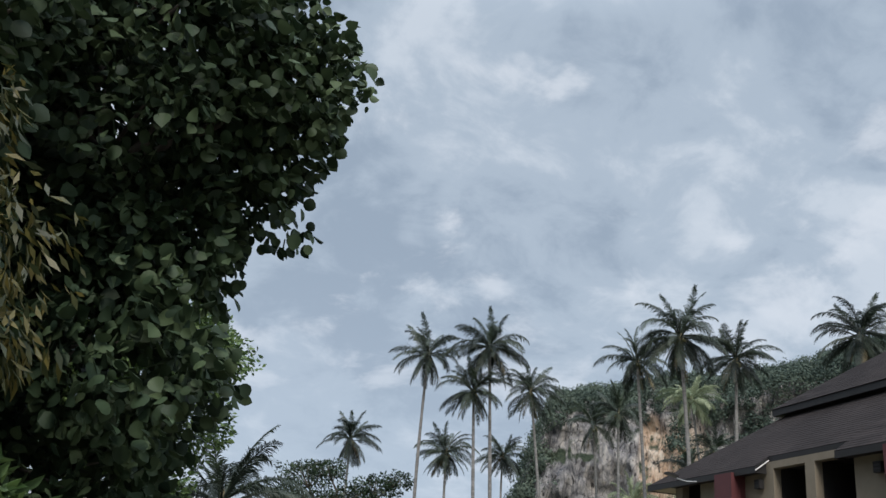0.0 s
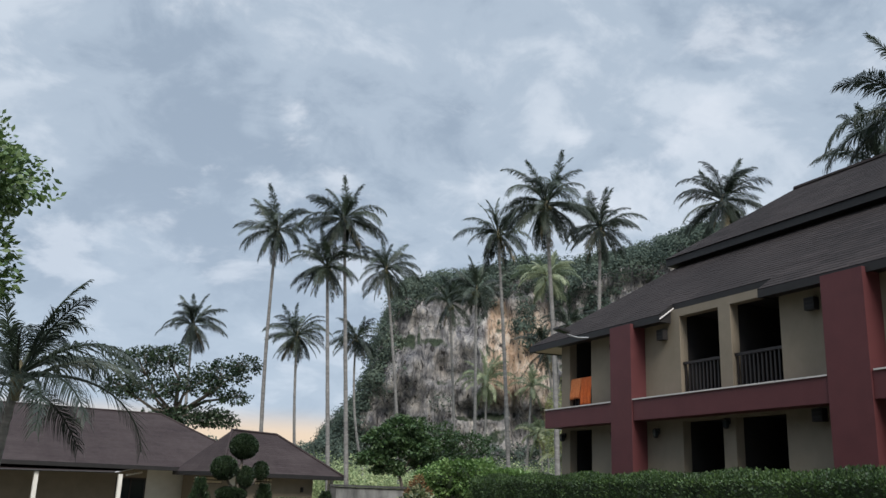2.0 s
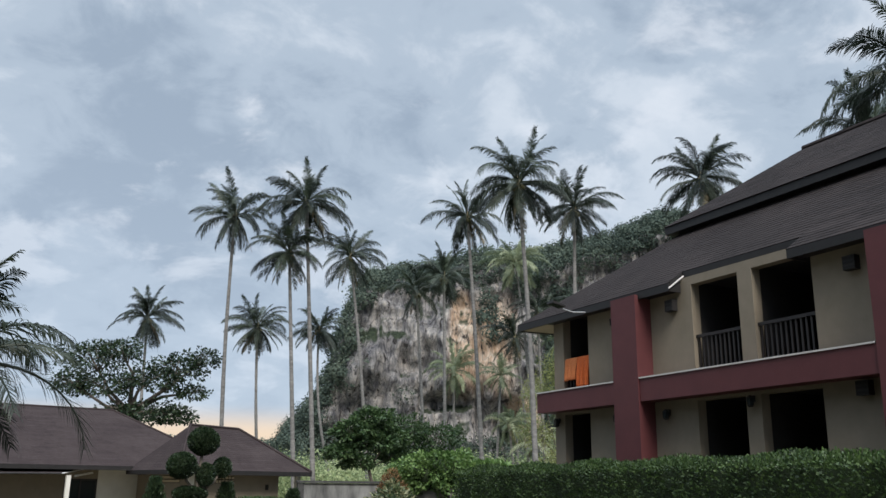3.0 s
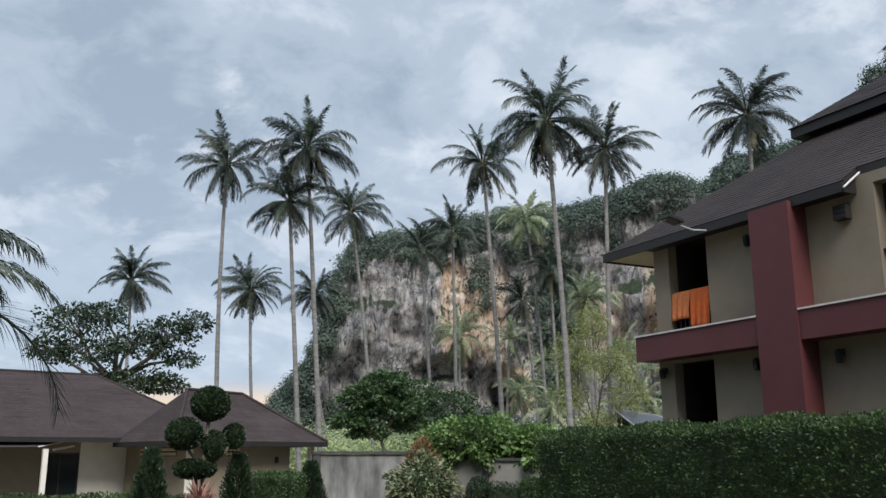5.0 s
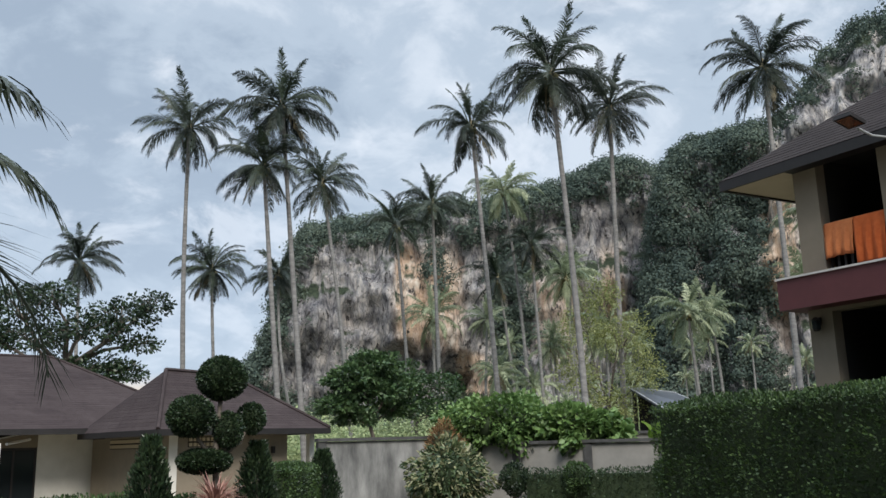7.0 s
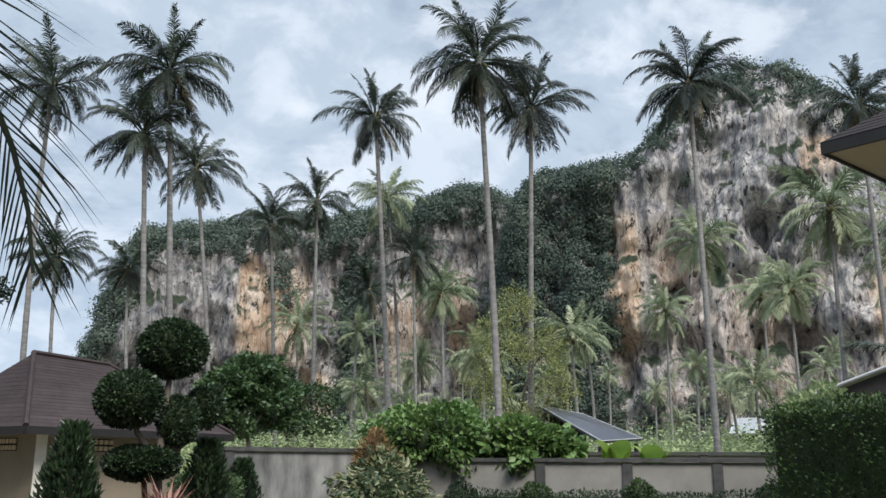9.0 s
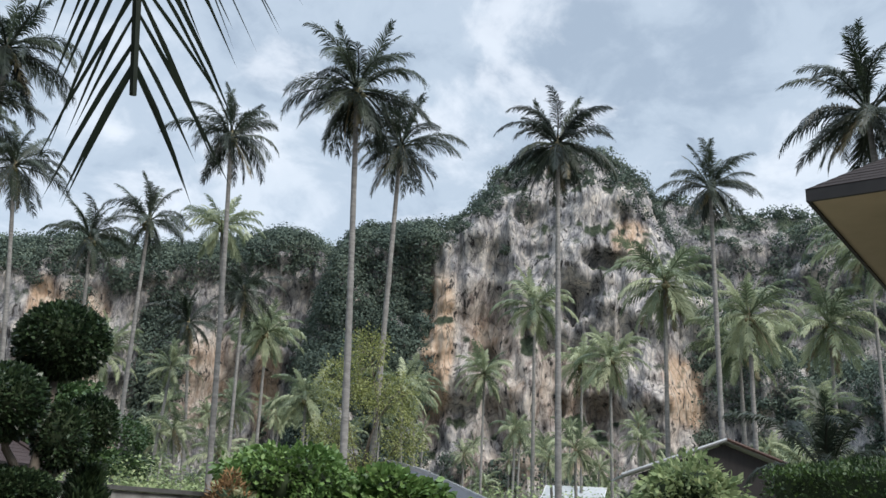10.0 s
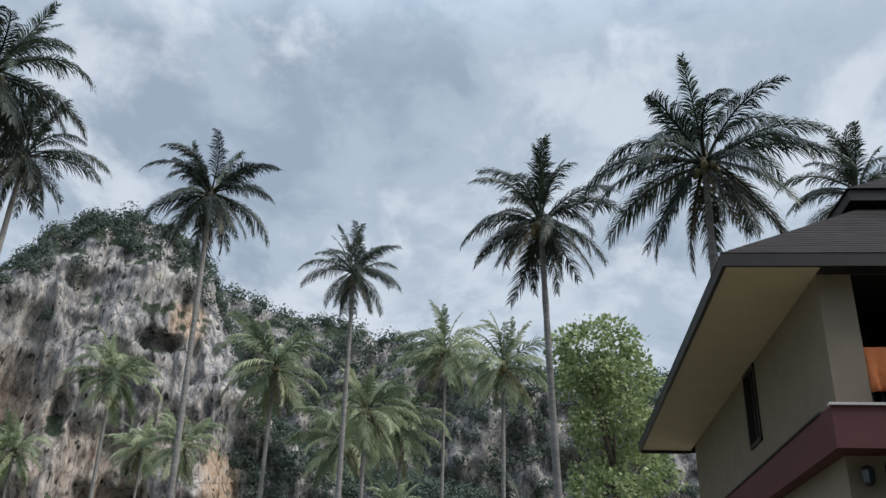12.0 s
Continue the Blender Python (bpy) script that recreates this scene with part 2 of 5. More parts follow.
M["leaf_deep"] = surface("deep_green_leaf", [(0.014, 0.026, 0.014), (0.034, 0.056, 0.028), (0.07, 0.1, 0.05)], 1.2, 0.6, 0, per="island", spread=0.4, thin=0.15, spec=0.22)
M["leaf_mid"] = surface("green_leaf", [(0.03, 0.06, 0.02), (0.07, 0.12, 0.036), (0.12, 0.18, 0.06)], 1.2, 0.5, 0, per="island", spread=0.5, thin=0.25)
M["leaf_hedge"] = surface("hedge_leaf", [(0.013, 0.028, 0.009), (0.03, 0.06, 0.016), (0.062, 0.108, 0.028)], 2.5, 0.6, 0, per="island", spread=0.3, thin=0.2)
M["leaf_creeper"] = surface("creeper_leaf", [(0.05, 0.1, 0.026), (0.1, 0.175, 0.048), (0.16, 0.245, 0.08)], 1.2, 0.5, 0, per="island", spread=0.45, thin=0.3)
M["leaf_garden"] = surface("garden_tree_leaf", [(0.014, 0.034, 0.012), (0.036, 0.072, 0.024), (0.07, 0.12, 0.042)], 1.2, 0.55, 0, per="island", spread=0.4, thin=0.22)
M["leaf_light"] = surface("yellowgreen_leaf", [(0.12, 0.145, 0.04), (0.22, 0.245, 0.085), (0.33, 0.35, 0.15)], 1.2, 0.6, 0, per="island", spread=0.5, thin=0.4)
M["leaf_yellow"] = surface("mottled_leaf", [(0.025, 0.034, 0.012), (0.06, 0.062, 0.018), (0.12, 0.1, 0.028)], 1.5, 0.5, 0, per="island", spread=0.6, thin=0.2)
# blue-grey shift of the cliff forest is aerial haze put into the colour
M["leaf_far"] = surface("hazy_jungle_leaf", [(0.042, 0.06, 0.053), (0.074, 0.098, 0.08), (0.12, 0.146, 0.11)], 0.09, 0.95, 0, per="island", spread=0.25, thin=0.2, spec=0.1)
# scrub green lightened to hold the hazy light below the cliffs
M["leaf_under"] = surface("hazy_scrub_leaf", [(0.13, 0.18, 0.078), (0.25, 0.31, 0.145), (0.38, 0.42, 0.225)], 0.09, 0.8, 0, per="island", spread=0.4, thin=0.35)
M["leaf_pale"] = surface("variegated_leaf", [(0.03, 0.055, 0.02), (0.08, 0.11, 0.045), (0.22, 0.22, 0.12)], 3, 0.5, 0, per="island", spread=0.8, thin=0.2)
# far fronds made paler: the haze is mixed into their colour
M["frond_grove"] = surface("hazy_grove_frond", [(0.11, 0.143, 0.082), (0.21, 0.245, 0.142), (0.33, 0.36, 0.225)], 1.5, 0.5, 0, per="object", spread=0.6, thin=0.4)
M["leaf_red"] = surface("red_blade", [(0.17, 0.08, 0.065), (0.33, 0.19, 0.145)], 3, 0.6, 0, per="island", spread=0.5, thin=0.15)
M["leaf_rust"] = surface("rusty_leaf", [(0.1, 0.055, 0.025), (0.24, 0.14, 0.06)], 3, 0.8, 0, per="island", spread=0.5, thin=0.1)
M["core"] = surface("dark_green_core", [(0.01, 0.018, 0.008), (0.03, 0.046, 0.018)], 5, 0.95, 0.5)
M["metal_roof"] = surface("pale_sheet_roof", [(0.24, 0.25, 0.255), (0.34, 0.35, 0.355)], 3, 0.5, 0.1)
M["solar"] = surface("dark_panel", [(0.03, 0.035, 0.045), (0.06, 0.065, 0.08)], 3, 0.3, 0.05)
M["hutwood"] = surface("brown_boards", [(0.04, 0.022, 0.018), (0.08, 0.045, 0.036)], 6, 0.8, 0.3, stretch=(1, 1, 0.2))
M["rock"] = rock_surface("limestone", 0.0)
M["rock_b"] = rock_surface("limestone_tower", 80.0, 0.0, 1.38)
M["banana"] = surface("banana_leaf", [(0.14, 0.24, 0.035), (0.24, 0.36, 0.07)], 2, 0.4, 0.1, per="island", thin=0.35)
glass = bpy.data.materials.new("window_glass")
glass.use_nodes = True
glass.node_tree.nodes["Principled BSDF"].inputs["Base Color"].default_value = (0.02, 0.025, 0.028, 1)
glass.node_tree.nodes["Principled BSDF"].inputs["Roughness"].default_value = 0.06
M["glass"] = glass


# ---- building blocks ----
class Geo:
    """Vertices and faces gathered for one mesh."""

    def __init__(self):
        self.v, self.f = [], []

    def add(self, vs, fs):
        n = len(self.v)
        self.v.extend([tuple(p) for p in vs])
        self.f.extend([tuple(i + n for i in q) for q in fs])
        return self

    def box(self, x0, x1, y0, y1, z0, z1, m=None):
        vs = [(x, y, z) for x in (x0, x1) for y in (y0, y1) for z in (z0, z1)]
        if m is not None:
            vs = [m @ Vector(p) for p in vs]
        return self.add(vs, [(0, 1, 3, 2), (4, 6, 7, 5), (0, 4, 5, 1), (2, 3, 7, 6), (0, 2, 6, 4), (1, 5, 7, 3)])

    def tube(self, pts, radii, n=8, cap=True):
        pts = [Vector(p) for p in pts]
        rings = []
        for i, p in enumerate(pts):
            d = (pts[min(i + 1, len(pts) - 1)] - pts[max(i - 1, 0)]).normalized()
            a = d.cross(Vector((0.31, 0.95, 0.05))).normalized() if abs(d.z) > 0.9 else d.cross(Vector((0, 0, 1))).normalized()
            b = d.cross(a)
            rings.append([p + (a * math.cos(k * math.tau / n) + b * math.sin(k * math.tau / n)) * radii[i] for k in range(n)])
        vs = [q for r in rings for q in r]
        fs = [(i * n + k, i * n + (k + 1) % n, (i + 1) * n + (k + 1) % n, (i + 1) * n + k) for i in range(len(pts) - 1) for k in range(n)]
        if cap:
            fs += [tuple(range(n))[::-1], tuple((len(pts) - 1) * n + k for k in range(n))]
        return self.add(vs, fs)

    def ball(self, c, r, n=10, m=6):
        rx, ry, rz = r if isinstance(r, tuple) else (r, r, r)
        vs = [(c[0], c[1], c[2] - rz)]
        for i in range(1, m):
            t = math.pi * i / m
            vs += [(c[0] + rx * math.sin(t) * math.cos(k * math.tau / n), c[1] + ry * math.sin(t) * math.sin(k * math.tau / n), c[2] - rz * math.cos(t)) for k in range(n)]
        vs.append((c[0], c[1], c[2] + rz))
        fs = [(0, 1 + (k + 1) % n, 1 + k) for k in range(n)]
        for i in range(m - 2):
            fs += [(1 + i * n + k, 1 + i * n + (k + 1) % n, 1 + (i + 1) * n + (k + 1) % n, 1 + (i + 1) * n + k) for k in range(n)]
        o = 1 + (m - 2) * n
        fs += [(o + k, o + (k + 1) % n, len(vs) - 1) for k in range(n)]
        return self.add(vs, fs)

    def mesh(self, name, material, smooth=False):
        me = bpy.data.meshes.new(name)
        me.from_pydata(self.v, [], self.f)
        me.materials.append(material)
        if smooth:
            me.polygons.foreach_set("use_smooth", [True] * len(me.polygons))
        me.update()
        return me


def part(name, geo, material, parent=None, label="", smooth=False):
    """Links geo (a Geo or a ready mesh) as ONE mesh object under a thing or a part."""
    me = geo if isinstance(geo, bpy.types.Mesh) else geo.mesh(name, material, smooth)
    ob = new(name, me)
    if parent is not None:
        ob.parent = parent
    if label:
        ob["label"] = label
    return ob


def thing(name, label, category, group="", kind="", at=(0, 0, 0), rz=0.0):
    ob = new(name)
    ob.empty_display_size = 0.2
    ob.matrix_basis = pose(*at, 0, 0, rz)
    return tagged(ob, label, category, group, kind)


def leaf_cloud(points, out, size, rng, shape="oval", droop=0.3, spread=1.0, width=0.5, vary=0.35, lay=False):
    """A mesh of single leaves: points and the way each one faces away from its twig, both N x 3."""
    n = len(points)
    if lay:
        d = np.cross(out, rng.normal(0, 1, (n, 3)))
    else:
        d = out + rng.normal(0, 0.55 * spread, (n, 3))
    d[:, 2] -= droop
    d /= np.linalg.norm(d, axis=1)[:, None] + 1e-9
    s = np.cross(d, out + rng.normal(0, 0.38, (n, 3)) if lay else rng.normal(0, 1, (n, 3)))
    s /= np.linalg.norm(s, axis=1)[:, None] + 1e-9
    u = np.cross(s, d)
    L = size * (1 + vary * rng.uniform(-1, 1, n))[:, None]
    W = L * width
    b = points
    if shape == "oval":
        cols = [b, b + d * L * 0.5 + s * W * 0.5 + u * L * 0.06, b + d * L - u * L * 0.05, b + d * L * 0.5 - s * W * 0.5 + u * L * 0.06]
        v = np.stack(cols, 1).reshape(-1, 3)
        k = 4
        f = np.arange(n * 4).reshape(-1, 4)
    elif shape == "round":
        left, right = [], []
        for t, w, z in ((0.08, 0.3, 0.03), (0.3, 0.52, 0.07), (0.58, 0.5, 0.07), (0.82, 0.3, 0.03)):
            left.append(b + d * L * t + s * W * w + u * L * z)
            right.append(b + d * L * t - s * W * w + u * L * z)
        cols = [b] + left + [b + d * L - u * L * 0.12] + right[::-1]
        v = np.stack(cols, 1).reshape(-1, 3)
        i = np.arange(n)[:, None] * 10
        f = np.concatenate([i + np.array([[0, 1, 2, 3, 4, 5]]), i + np.array([[0, 5, 6, 7, 8, 9]])])
    else:
        cols = [b, b + d * L * 0.3 + s * W * 0.45 + u * L * 0.06, b + d * L * 0.68 + s * W * 0.42 + u * L * 0.05, b + d * L - u * L * 0.1,
                b + d * L * 0.68 - s * W * 0.42 + u * L * 0.05, b + d * L * 0.3 - s * W * 0.45 + u * L * 0.06]
        v = np.stack(cols, 1).reshape(-1, 3)
        i = np.arange(n)[:, None] * 6
        f = np.concatenate([i + np.array([[0, 1, 2, 3]]), i + np.array([[0, 3, 4, 5]])])
    return v, f


def leaf_mesh(name, v, f, material):
    me = bpy.data.meshes.new(name)
    me.vertices.add(len(v))
    me.vertices.foreach_set("co", np.asarray(v, np.float32).ravel())
    me.loops.add(f.size)
    me.loops.foreach_set("vertex_index", np.asarray(f, np.int32).ravel())
    me.polygons.add(len(f))
    me.polygons.foreach_set("loop_start", np.arange(0, f.size, f.shape[1], dtype=np.int32))
    me.materials.append(material)
    me.update(calc_edges=True)
    return me


def blob_points(blobs, n, rng, inner=0.55, gap=0.25, wob=0.28, lowcut=-0.75):
    """Points in the outer shells of lumpy ellipsoids, with gaps, and the way outwards."""
    P, O = [], []
    tot = sum(b[3] * b[4] + b[4] * b[5] + b[3] * b[5] for b in blobs)
    for bx, by, bz, rx, ry, rz in blobs:
        k = int(n * (rx * ry + ry * rz + rx * rz) / tot)
        d = rng.normal(0, 1, (k * 2, 3))
        d /= np.linalg.norm(d, axis=1)[:, None]
        d = d[d[:, 2] > lowcut][:k]
        ph = rng.uniform(0, 6.28, 6)
        lump = 1 + wob * (np.sin(d[:, 0] * 4.1 + ph[0]) * np.sin(d[:, 1] * 3.7 + ph[1]) + 0.6 * np.sin(d[:, 2] * 6.3 + ph[2]) * np.sin(d[:, 0] * 7.1 + ph[3]))
        hole = np.sin(d[:, 0] * 6.2 + ph[4]) * np.sin(d[:, 1] * 5.7 + ph[5]) * np.sin(d[:, 2] * 5.1 + ph[0])
        keep = (hole > -0.42) | (rng.uniform(0, 1, len(d)) > gap * 2)
        d, lump = d[keep], lump[keep]
        r = lump * (inner + (1 - inner) * rng.uniform(0, 1, len(d)) ** 0.6)
        P.append(np.array([bx, by, bz]) + d * r[:, None] * np.array([rx, ry, rz]))
        O.append(d)
    return np.concatenate(P), np.concatenate(O)


def ground_z(y):
    """The drive falls gently towards the back of the garden."""
    t = min(1.0, max(0.0, (y + 14) / 32))
    return 0.55 * (1 - t * t * (3 - 2 * t))


# ---- ground ----
def build_ground():
    g = Geo()
    xs = [-1500, -400, -120, -40, -12, 0, 6, 12, 24, 60, 150, 400, 1500]
    ys = [-1500, -300, -60, -20] + [-14 + 2 * i for i in range(17)] + [24, 30, 45, 80, 150, 400, 1500]
    vs = [(x, y, ground_z(y)) for x in xs for y in ys]
    n = len(ys)
    g.add(vs, [(i * n + j, (i + 1) * n + j, (i + 1) * n + j + 1, i * n + j + 1) for i in range(len(xs) - 1) for j in range(n - 1)])
    tagged(part("ground", g, M["grass"]), "flat lawn ground of the resort garden", "ground", kind="structure")


build_ground()


# ---- limestone cliffs ----
CX, CY = 1.0, 9.0


def profile(pts, a):
    for (a0, z0), (a1, z1) in zip(pts, pts[1:]):
        if a <= a1:
            t = max(0.0, (a - a0) / (a1 - a0))
            return z0 + (z1 - z0) * t
    return pts[-1][1]


def cliff(name, label, R, pts, material, seed, nu=320, nv=124, relief=1.0, lean=4.0, stains=(), caves=()):
    """A karst wall that bends round the garden: fluted face, rounded top, long back slope. Returns a place() for growth."""
    a0, a1 = pts[0][0], pts[-1][0]

    def place(a, v):
        zt = profile(pts, a) * (1 + (lean + 11) / R)
        s = radians(a) * R
        zt *= 1 + 0.02 * noise.noise(Vector((s * 0.12, seed, 0)))
        if v <= 1:
            z = zt * (1 - (1 - v) ** 1.15)
            flute = noise.fractal(Vector((s * 0.16, seed, z * 0.035)), 1.0, 2.1, 5)
            ledge = noise.fractal(Vector((s * 0.05, seed + 9, z * 0.085)), 1.0, 2.0, 3)
            hump = 7.0 * noise.noise(Vector((s * 0.07, seed + 21, z * 0.07)))
            over = 2.5 * math.sin(v * 5.0 + 2.5 * noise.noise(Vector((s * 0.03, seed + 5, 0))))
            flute += 0.32 * noise.noise(Vector((s * 0.5, seed + 3, z * 0.09))) + 0.2 * noise.noise(Vector((s * 1.1, seed + 4, z * 0.16)))
            r = R - relief * (4.2 * flute + 5.0 * ledge + 0.5 * hump + over * 0.8) + lean * v + max(0, v - 0.74) ** 2 * 190 - 7 * max(0, 0.22 - v) * 5
            for ca, cz, wa, wz, deep in caves:
                q = ((a - ca) / wa) ** 2 + ((z - cz) / wz) ** 2
                if q < 6:
                    q *= 1 + 0.9 * noise.noise(Vector((s * 0.35, seed + ca, z * 0.4))) + 0.5 * flute
                    r += 0.8 * deep * math.exp(-max(0.0, q) ** 1.5)
        else:
            z = zt * (1 - 0.55 * (v - 1) ** 1.5) + 1.5 * noise.noise(Vector((s * 0.1, seed, v * 6)))
            r = R + lean + 12.8 + (v - 1) * 75
        return Vector((CX + r * math.sin(radians(a)), CY + r * math.cos(radians(a)), z))

    vs, fs = [], []
    vv = [i / nv for i in range(nv + 1)] + [1.1, 1.25, 1.5, 1.8, 2.2]
    for i in range(nu + 1):
        a = a0 + (a1 - a0) * i / nu
        for v in vv:
            p = place(a, v)
            p.z = max(p.z, -1) if v > 0 else -1
            vs.append(p)
    n = len(vv)
    fs = [(i * n + j, i * n + j + 1, (i + 1) * n + j + 1, (i + 1) * n + j) for i in range(nu) for j in range(n - 1)]
    ob = part(name, Geo().add(vs, fs), material, smooth=True)
    # iron-stained patches of the rock, by bearing and height
    amount = []
    for i in range(nu + 1):
        a = a0 + (a1 - a0) * i / nu
        for p in vs[i * n:(i + 1) * n]:
            amount.append(sum(k * math.exp(-((a - sa) / wa) ** 4 - ((p.z - sz) / wz) ** 4) for sa, sz, wa, wz, k in stains))
    ob.data.attributes.new("iron_stain", "FLOAT", "POINT").data.foreach_set("value", amount)
    tagged(ob, label, "cliff", "limestone cliffs", "structure")
    return place


# heights along the bearing, in degrees and metres
TOP_A = [(17.5, 9), (19, 15), (20.5, 22), (21.2, 31), (22.2, 42), (23.2, 49), (26, 51), (30, 53.5), (36, 55), (40, 57), (43, 61), (45, 62), (47, 57), (48, 50), (49.5, 36), (51, 20)]
TOP_B = [(44.8, 12), (45.6, 30), (46.3, 42), (47.1, 50), (48.0, 54.5), (49.2, 57), (51.3, 57), (54.3, 57), (55.7, 61), (57.7, 70), (59.6, 74), (62.0, 75.5), (65.5, 73), (67.1, 68.5), (68.3, 62), (70, 50), (72.5, 40), (75, 34), (80, 31), (86, 28)]
TOP_C = [(62, 94), (68, 97), (70, 96.5), (73, 92), (77, 90), (81, 86), (86, 80), (100, 74)]
TOP_L = [(-4, 3), (2, 7), (6, 9), (8, 12), (10.5, 15), (12, 13), (14, 10), (17, 16), (19, 17), (21, 12)]
place_a = cliff("cliff", "grey and ochre limestone cliff with a forested top", 190, TOP_A, M["rock"], 1.3,
                stains=((31.4, 33, 2.6, 13, 0.6), (29.8, 36, 0.6, 11, 0.35), (39.8, 28, 2.0, 13, 0.5), (43.5, 31, 0.9, 14, 0.6), (34.3, 16, 1.2, 5, 0.8), (26.0, 30, 0.8, 6, 0.25)),
                caves=((29.4, 20.5, 1.5, 2.6, 9), (40.2, 20, 0.8, 2.0, 6), (33.0, 15, 0.6, 2.4, 6)))
place_b = cliff("cliff", "tall streaked limestone tower with dark caves", 165, TOP_B, M["rock_b"], 7.7,
                stains=((53.9, 36, 1.0, 13, 0.8), (66.3, 58, 1.5, 5.0, 0.6), (69.6, 28, 1.1, 6, 0.7), (62, 22, 10, 20, 0.36), (57.5, 42, 3.0, 8, 0.22)),
                caves=((64.9, 52.5, 1.5, 1.8, 8), (62.6, 44, 1.0, 3.2, 9), (63.6, 24, 1.4, 3.0, 8), (57.2, 33, 0.7, 2.0, 6), (59.8, 38, 0.5, 3.4, 5)))
place_c = cliff("cliff", "far forested limestone ridge", 250, TOP_C, M["rock"], 4.1, 120, 50)
place_l = cliff("cliff", "low distant wooded hill", 330, TOP_L, M["rock"], 11.1, 60, 20, 0.5, 30)


def growth(name, label, place, a0, a1, pick, n, size, seed, card=0.44, per=85):
    """Tree crowns, many small leaf clumps, over the parts of a cliff that pick(a, v, noise) accepts."""
    rng = np.random.default_rng(seed)
    P, O = [], []
    tries = 0
    while len(P) < n and tries < n * 12:
        tries += 1
        a, v = rng.uniform(a0, a1), rng.uniform(0.02, 1.25)
        nz = noise.fractal(Vector((a * 0.45, v * 4.0, seed)), 1.0, 2.0, 3)
        if not pick(a, v, nz):
            continue
        c = np.array(place(a, v))
        r = size * rng.uniform(0.5, 1.35)
        d = rng.normal(0, 1, (per, 3))
        d /= np.linalg.norm(d, axis=1)[:, None]
        P.append(c + np.array([0, 0, r * 0.3]) + d * (r * rng.uniform(0.55, 1.05, per))[:, None] * np.array([1, 1, 0.75]))
        O.append(d)
    v, f = leaf_cloud(np.concatenate(P), np.concatenate(O), card, rng, droop=0.15, width=0.85, lay=True)
    ob = new(name, leaf_mesh(name, v, f, M["leaf_far"]))
    tagged(ob, label, "forest", kind="stuff")


def pick_a(a, v, nz):
    if a < 22.5:
        return nz > -0.25 or v > 0.6
    if 35.6 < a < 37.6 and v < 0.75:
        return True
    return v > 0.77 + 0.14 * nz or v < 0.16 + 0.1 * nz or nz > 0.52


def pick_b(a, v, nz):
    if a < 53 + 0.8 * nz:
        return True
    if a > 70:
        return nz > -0.15 or v > 0.8
    return v > 0.83 + 0.1 * nz or v < 0.15 + 0.1 * nz or nz > 0.72


growth("cliff_forest", "dense trees on the cliff top and ledges", place_a, 18, 50, pick_a, 2300, 2.5, 11, 0.5, 100)
growth("cliff_forest", "trees and creepers in a cleft of the cliff", place_a, 35.6, 38.0, lambda a, v, nz: v < 0.72, 170, 1.9, 16, 0.45, 100)
growth("cliff_forest", "dense trees on the limestone tower", place_b, 45, 86, pick_b, 2100, 2.1, 12, 0.46, 95)
growth("cliff_forest", "dense trees in the gully beside the tower", place_b, 45, 53.4, lambda a, v, nz: nz > -0.45, 1000, 2.1, 15, 0.45, 130)
growth("cliff_forest", "dense trees on the far ridge", place_c, 62, 100, lambda a, v, nz: nz > -0.3 or v > 0.6, 1100, 3.4, 13, 0.75)
growth("cliff_forest", "trees on the low distant hill", place_l, -3, 21, lambda a, v, nz: True, 350, 4.0, 14, 1.0)


# ---- hotel building ----
WX, FX = 13.4, 13.0          # wall plane and front of the red band
YE = 14.3                    # end wall
YB = -3.0                    # the other end
Z1, Z0 = 4.29, 3.78          # red band
XR = 22.9                    # back wall
OPEN = [(12.83, 13.88), (7.9, 9.2), (6.13, 7.53), (1.2, 2.6)]


